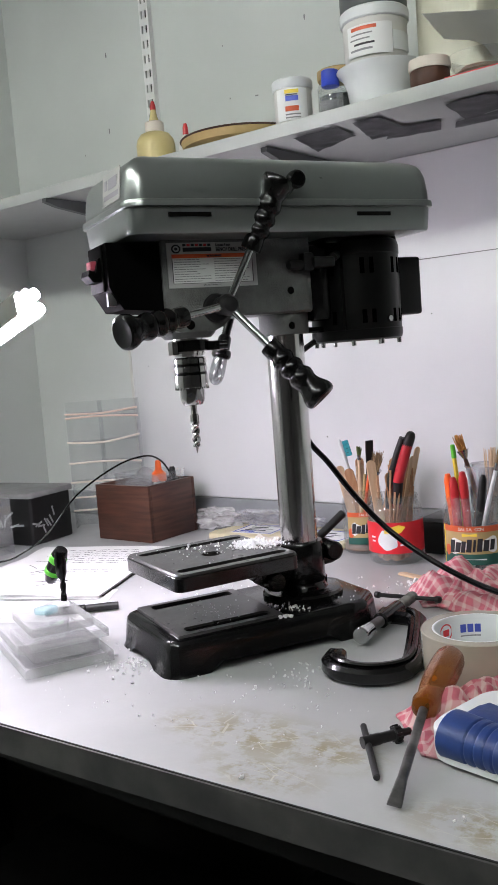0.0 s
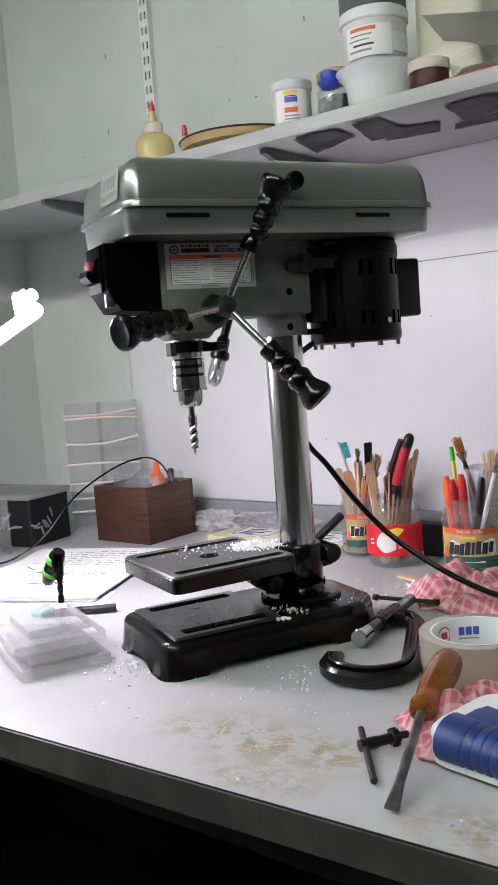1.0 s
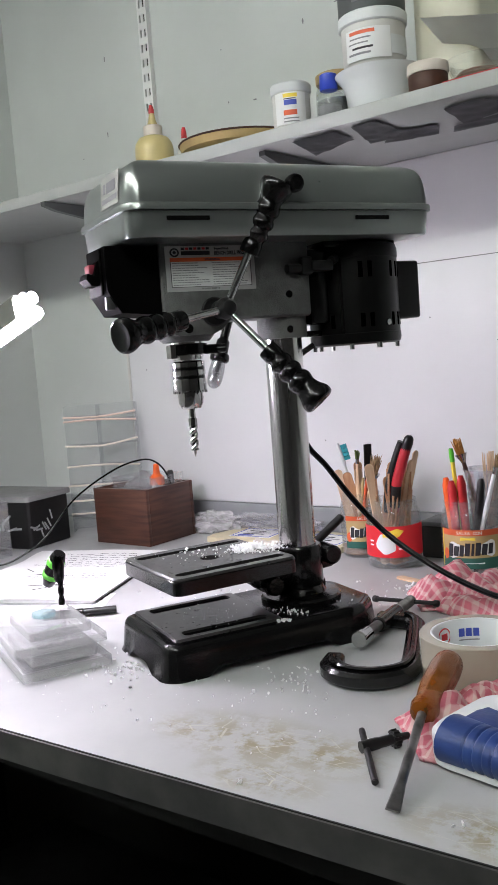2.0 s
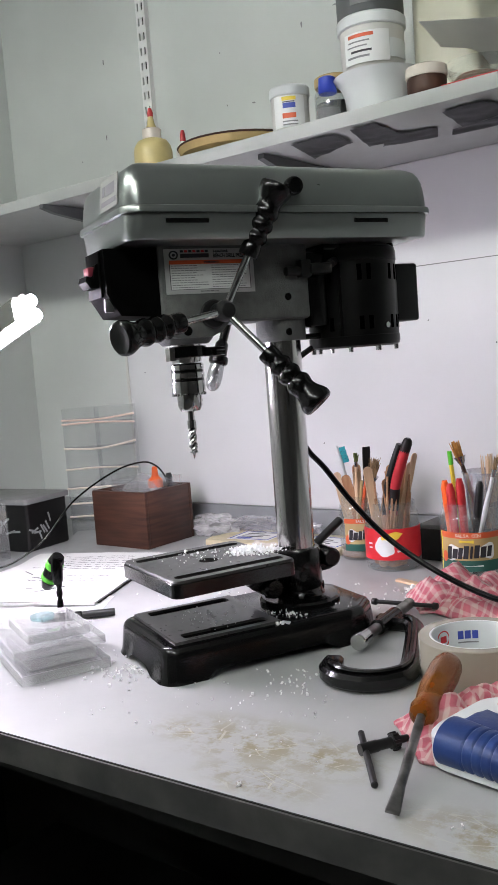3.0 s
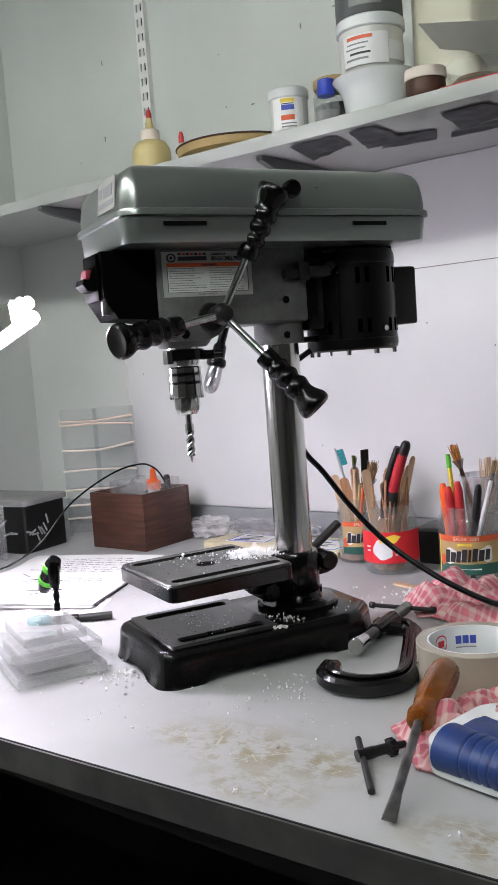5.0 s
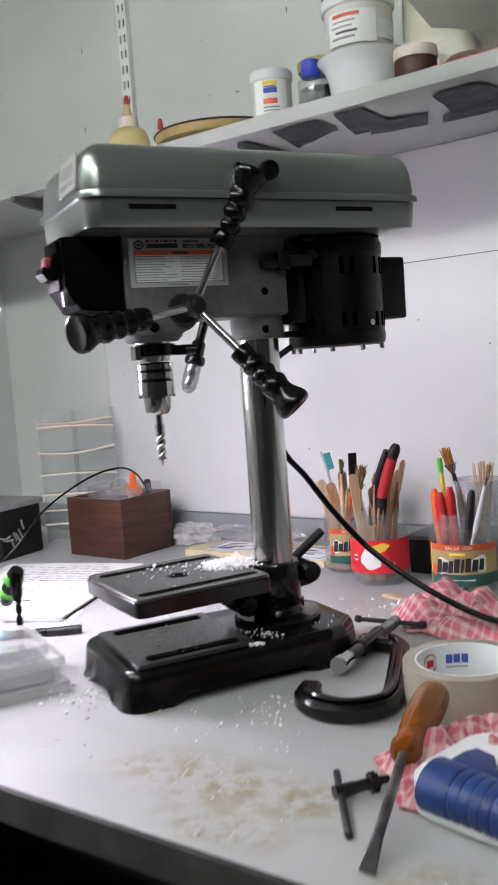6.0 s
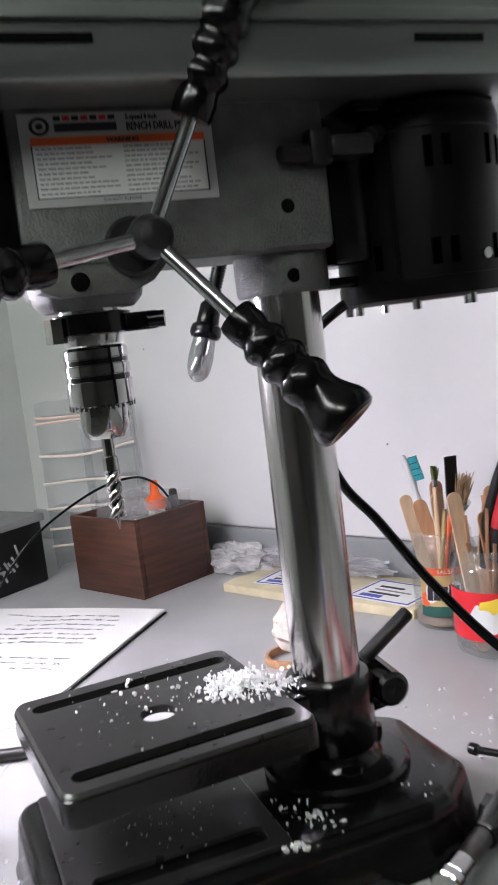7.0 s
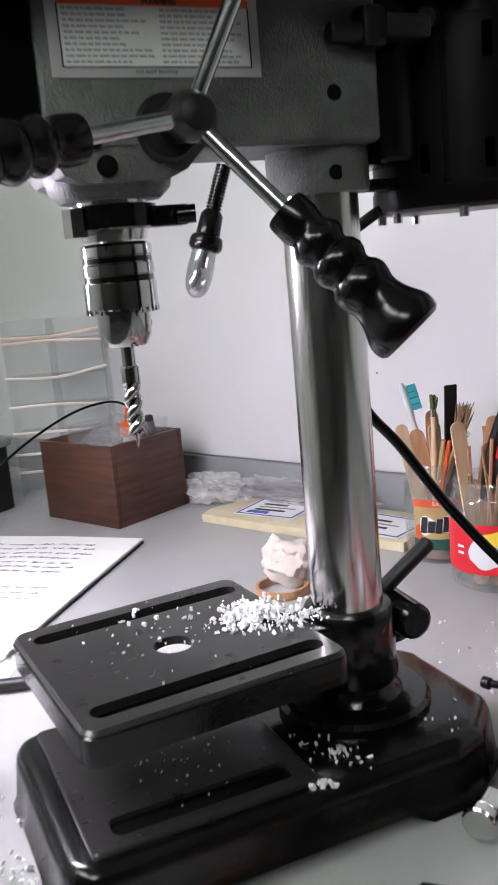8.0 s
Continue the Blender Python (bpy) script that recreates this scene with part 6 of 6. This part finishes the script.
# ---- pink checked towel, heaped beside the tape ----
def towel_mesh():
    line = smooth_path([(0.085, 0.165, 0), (0.150, 0.215, 0), (0.235, 0.170, 0), (0.330, 0.110, 0), (0.435, 0.03, 0), (0.445, -0.07, 0), (0.405, -0.14, 0), (0.355, -0.205, 0), (0.300, -0.258, 0)], 14)
    half = [0.045, 0.085, 0.075, 0.065, 0.06, 0.080, 0.095, 0.095, 0.045]
    n, k = len(line), 36
    bm = bmesh.new()
    uvl = bm.loops.layers.uv.new("UVMap")
    g, uv = [], {}
    run = 0.0
    for i, p in enumerate(line):
        if i:
            run += (p - line[i - 1]).length
        d = (line[min(i + 1, n - 1)] - line[max(i - 1, 0)]).normalized()
        s = Vector((-d.y, d.x, 0))
        f = i / (n - 1) * (len(half) - 1)
        a = int(min(f, len(half) - 2))
        h = half[a] + (half[a + 1] - half[a]) * (f - a)
        row = []
        for j in range(k + 1):
            v = j / k * 2 - 1
            edge = max(0.0, 1 - abs(v) ** 3.0) * min(1, i / 5, (n - 1 - i) / 5 + 0.05)
            q = p + s * h * v * (1 + 0.12 * noise.noise((i * 0.13, 7.0, v)))
            fold = abs(noise.noise((q.x * 20 + 3, q.y * 20, 1.0))) * 0.040 + abs(noise.noise((q.x * 42, q.y * 42 + 9, 4.0))) * 0.016
            front = q.y < -0.10
            z = 0.004 + edge * (fold + (0.006 if front else 0.018))
            vert = bm.verts.new((q.x, q.y, z))
            uv[vert] = (run * 1.25 + fold * 0.8, (v * h) * 1.25 + fold * 0.5)
            row.append(vert)
        g.append(row)
    for i in range(n - 1):
        for j in range(k):
            fc = bm.faces.new((g[i][j], g[i + 1][j], g[i + 1][j + 1], g[i][j + 1]))
            for lp in fc.loops:
                lp[uvl].uv = uv[lp.vert]
    return bm


tw = on("towel", 0, 0, BT, "pink and white checked towel heaped on workbench", "towel")
cloth = part("cloth", towel_mesh(), M_TOWEL, tw, "", 80)
sol = cloth.modifiers.new("thickness", "SOLIDIFY")
sol.thickness, sol.offset = 0.0035, -1

# ---- screwdriver, chuck key and saw ----
sd = on("screwdriver", 0.001, 0.001, BT, "flat screwdriver with amber plastic handle", "screwdriver")
tipv, mid, endv = Vector((0.3546, -0.3871, 0.0045)), Vector((0.3139, -0.2533, 0.0285)), Vector((0.2905, -0.1400, 0.0430))
ax = (mid - tipv).normalized()
sm = along(tipv, mid)
SL = (mid - tipv).length
part("shaft", xf(loft([[(x, y, z) for x, y in rr(-w, -h, w, h, min(w, h) * 0.9, 4)] for z, w, h in ((0.0, 0.0062, 0.0010), (0.004, 0.0064, 0.0013), (0.030, 0.0050, 0.0040), (0.036, 0.0045, 0.0045), (SL + 0.01, 0.0045, 0.0045))]), sm @ pose(0, 0, 0, 0, 0, 10)), M_OLDSTEEL, sd, "worn square steel shaft")


def fluted(profile, n=36, flutes=6, depth=0.05):
    return loft([[(r * (1 - dpt * (0.5 + 0.5 * math.cos(flutes * 2 * math.pi * i / n))) * math.cos(2 * math.pi * i / n), r * (1 - dpt * (0.5 + 0.5 * math.cos(flutes * 2 * math.pi * i / n))) * math.sin(2 * math.pi * i / n), z) for i in range(n)] for r, z, dpt in profile])


HL = (endv - mid).length
part("handle", xf(fluted([(0.008, 0, 0), (0.0125, 0.003, 0), (0.0145, 0.012, 0), (0.0125, 0.022, 0), (0.0145, 0.034, 0.10), (0.0165, 0.055, 0.12), (0.0170, HL - 0.022, 0.12), (0.0160, HL - 0.008, 0.04), (0.0125, HL - 0.001, 0), (0.006, HL + 0.002, 0)]), along(mid, endv)), M_AMBER, sd, "translucent amber handle")

ck = on("chuck_key", 0.001, 0.000, BT, "black chuck key lying on workbench", "chuck key")
part("cross_bar", rod((0.2570, -0.2715, 0.0090), (0.3175, -0.3502, 0.0036), 0.0033, 14, 0.001), M_RUBBERY, ck)
k0, k1 = Vector((0.2785, -0.2990, 0.0083)), Vector((0.3010, -0.2600, 0.0083))
part("shaft", xf(lathe([(0.0058, -0.006), (0.0058, 0.012), (0.0052, 0.014), (0.0052, 0.028)], 20), along(k0, k1)), M_RUBBERY, ck)
part("gear", xf(join(lathe([(0.0065, 0.028), (0.0078, 0.029), (0.0066, 0.036), (0.004, 0.037), (0.0034, 0.046), (0.0028, 0.047)], 24), *[xf(box(0.006, -0.001, 0.0285, 0.0090, 0.001, 0.0345), pose(0, 0, 0, 0, 0, 36 * i)) for i in range(10)]), along(k0, k1)), M_RUBBERY, ck)

sw = on("hand_saw", 0.351, -0.261, BT, "saw with blue grip and white handle frame", "saw", "", -10)
fr = rr(-0.014, -0.034, 0.26, 0.088, 0.032, 8)
part("handle_frame", plate(fr, [rr(0.040, 0.002, 0.225, 0.066, 0.022, 8)], 0.004, 0.034, 0.005), M_OFFWHITE, sw, "white plastic handle frame")
ridge = [(0.006, 0.0), (0.018, 0.002), (0.0205, 0.010)]
gl = []
for i in range(240):
    x = i / 239
    r = 0.0212 - 0.0013 * max(0.0, math.cos(x * 2 * math.pi * 24)) ** 4 * (1 if 0.12 < x < 0.95 else 0) - 0.0016 * math.sin(x * math.pi * 2.0) ** 2
    gl.append([(0.008 + 0.235 * x, -0.014 + (r + 0.004) * 1.05 * math.cos(2 * math.pi * k / 24) - 0.004 * math.sin(x * 3.1), 0.0238 + r * math.sin(2 * math.pi * k / 24)) for k in range(24)])
part("grip", loft(gl), M_BLUE, sw, "ribbed dark blue rubber grip")
part("grip_shoulder", prism([(0.008, -0.024), (0.03, -0.030), (0.060, 0.004), (0.046, 0.020), (0.034, 0.036), (0.014, 0.040), (0.008, 0.026)], 0.0085, 0.0392, 0.006, 0.004), M_BLUE, sw)
part("blade", box(0.255, -0.025, 0.022, 0.60, 0.045, 0.0232), M_OLDSTEEL, sw, "steel blade")

# ---- white shavings from drilling ----
def shavings(name, spots, label, seed):
    r = random.Random(seed)
    vs, fs = [], []
    for cx, cy, cz, sx, sy, count, size, pile in spots:
        for _ in range(count):
            x, y = r.gauss(0, 1), r.gauss(0, 1)
            q = math.exp(-(x * x + y * y) / 2)
            s = size * r.uniform(0.35, 1.3)
            ctr = Vector((cx + x * sx, cy + y * sy, cz + s * 0.35 + pile * q * r.random()))
            rot = Euler((r.uniform(0, 6), r.uniform(0, 6), r.uniform(0, 6))).to_matrix()
            dims = (s * r.uniform(0.8, 1.2), s * r.uniform(0.5, 0.95), s * r.uniform(0.15, 0.55))
            pts = [(-1, -1, -1), (1, -1, -1), (1, 1, -1), (-1, 1, -1), (-0.8, -0.9, 1), (0.9, -0.7, 1), (0.7, 0.9, 1), (-0.9, 0.8, 1)]
            b0 = len(vs)
            for p in pts:
                vs.append(tuple(ctr + rot @ Vector((p[0] * dims[0] / 2, p[1] * dims[1] / 2, p[2] * dims[2] / 2))))
            for f in ((0, 3, 2, 1), (4, 5, 6, 7), (0, 1, 5, 4), (1, 2, 6, 5), (2, 3, 7, 6), (3, 0, 4, 7)):
                fs.append(tuple(b0 + k for k in f))
    me = bpy.data.meshes.new(name)
    me.from_pydata(vs, [], fs)
    me.materials.append(M_CHIP)
    return tagged(new(name, me), label, "shavings", "", "stuff")


def pl(x, y, z):
    v = PRESS @ Vector((x, y, z))
    return (v.x, v.y, v.z)


shavings("table_shavings", [(*pl(-0.068, 0.012, TZ), 0.012, 0.012, 560, 0.0031, 0.006), (*pl(-0.075, 0.015, TZ), 0.020, 0.018, 60, 0.0034, 0.001), (*pl(-0.13, 0.02, TZ), 0.035, 0.035, 45, 0.0018, 0.0), (*pl(-0.14, 0.045, TZ), 0.012, 0.012, 14, 0.0035, 0.0), (*pl(-0.042, -0.01, TZ), 0.008, 0.010, 90, 0.0029, 0.003)], "white plastic shavings heaped on drill table", 1)
shavings("base_shavings", [(*pl(-0.045, -0.062, 0.0450), 0.010, 0.006, 26, 0.0036, 0.002), (*pl(-0.072, -0.084, 0.0440), 0.007, 0.003, 8, 0.0045, 0.0), (*pl(-0.14, 0.0, 0.0480), 0.030, 0.025, 60, 0.0014, 0.0), (*pl(-0.06, -0.03, 0.0450), 0.012, 0.02, 16, 0.003, 0.0), (*pl(0.03, -0.05, 0.0450), 0.02, 0.02, 16, 0.002, 0.0)], "white plastic shavings scattered on press base", 2)
shavings("bench_shavings", [(0.10, -0.235, BT, 0.07, 0.05, 45, 0.0022, 0.0), (-0.11, -0.24, BT, 0.025, 0.02, 60, 0.004, 0.001), (0.03, 0.20, BT, 0.06, 0.03, 45, 0.0035, 0.0), (-0.20, 0.10, BT, 0.08, 0.05, 60, 0.003, 0.0), (0.20, -0.30, BT, 0.13, 0.06, 25, 0.0022, 0.0), (0.05, 0.24, BT, 0.012, 0.006, 12, 0.006, 0.001), (0.405, -0.375, BT, 0.003, 0.003, 2, 0.005, 0.0), (0.2089, -0.4031, BT, 0.001, 0.001, 3, 0.0045, 0.0), (0.215, -0.095, BT, 0.004, 0.004, 4, 0.006, 0.0), (0.10, -0.17, BT, 0.03, 0.03, 40, 0.0035, 0.0), (-0.05, -0.36, BT, 0.10, 0.03, 30, 0.002, 0.0), (-0.15, -0.17, BT, 0.03, 0.02, 24, 0.004, 0.0)], "white plastic shavings scattered over workbench", 3)

# ---- things stored under the bench, coloured dark in place of shade ----
for x, y, w, d, h, lab in ((-0.72, -0.20, 0.45, 0.30, 0.38, "cardboard carton under workbench, coloured near black for shade"), (-0.10, -0.18, 0.50, 0.32, 0.44, "cardboard carton under workbench, coloured near black for shade")):
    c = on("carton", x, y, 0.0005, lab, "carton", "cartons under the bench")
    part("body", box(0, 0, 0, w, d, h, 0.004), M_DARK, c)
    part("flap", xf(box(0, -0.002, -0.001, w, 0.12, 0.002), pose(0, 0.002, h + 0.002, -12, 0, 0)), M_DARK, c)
pp = on("paper_scrap", -0.20, -0.17, 0.4465, "folded pale leaflet lying on carton", "paper", "", 25)
part("sheet", sheet(((0, 0), (0.10, 0), (0.10, 0.07), (0, 0.07)), 0.003, 0.004, 3.0), M_LID, pp)
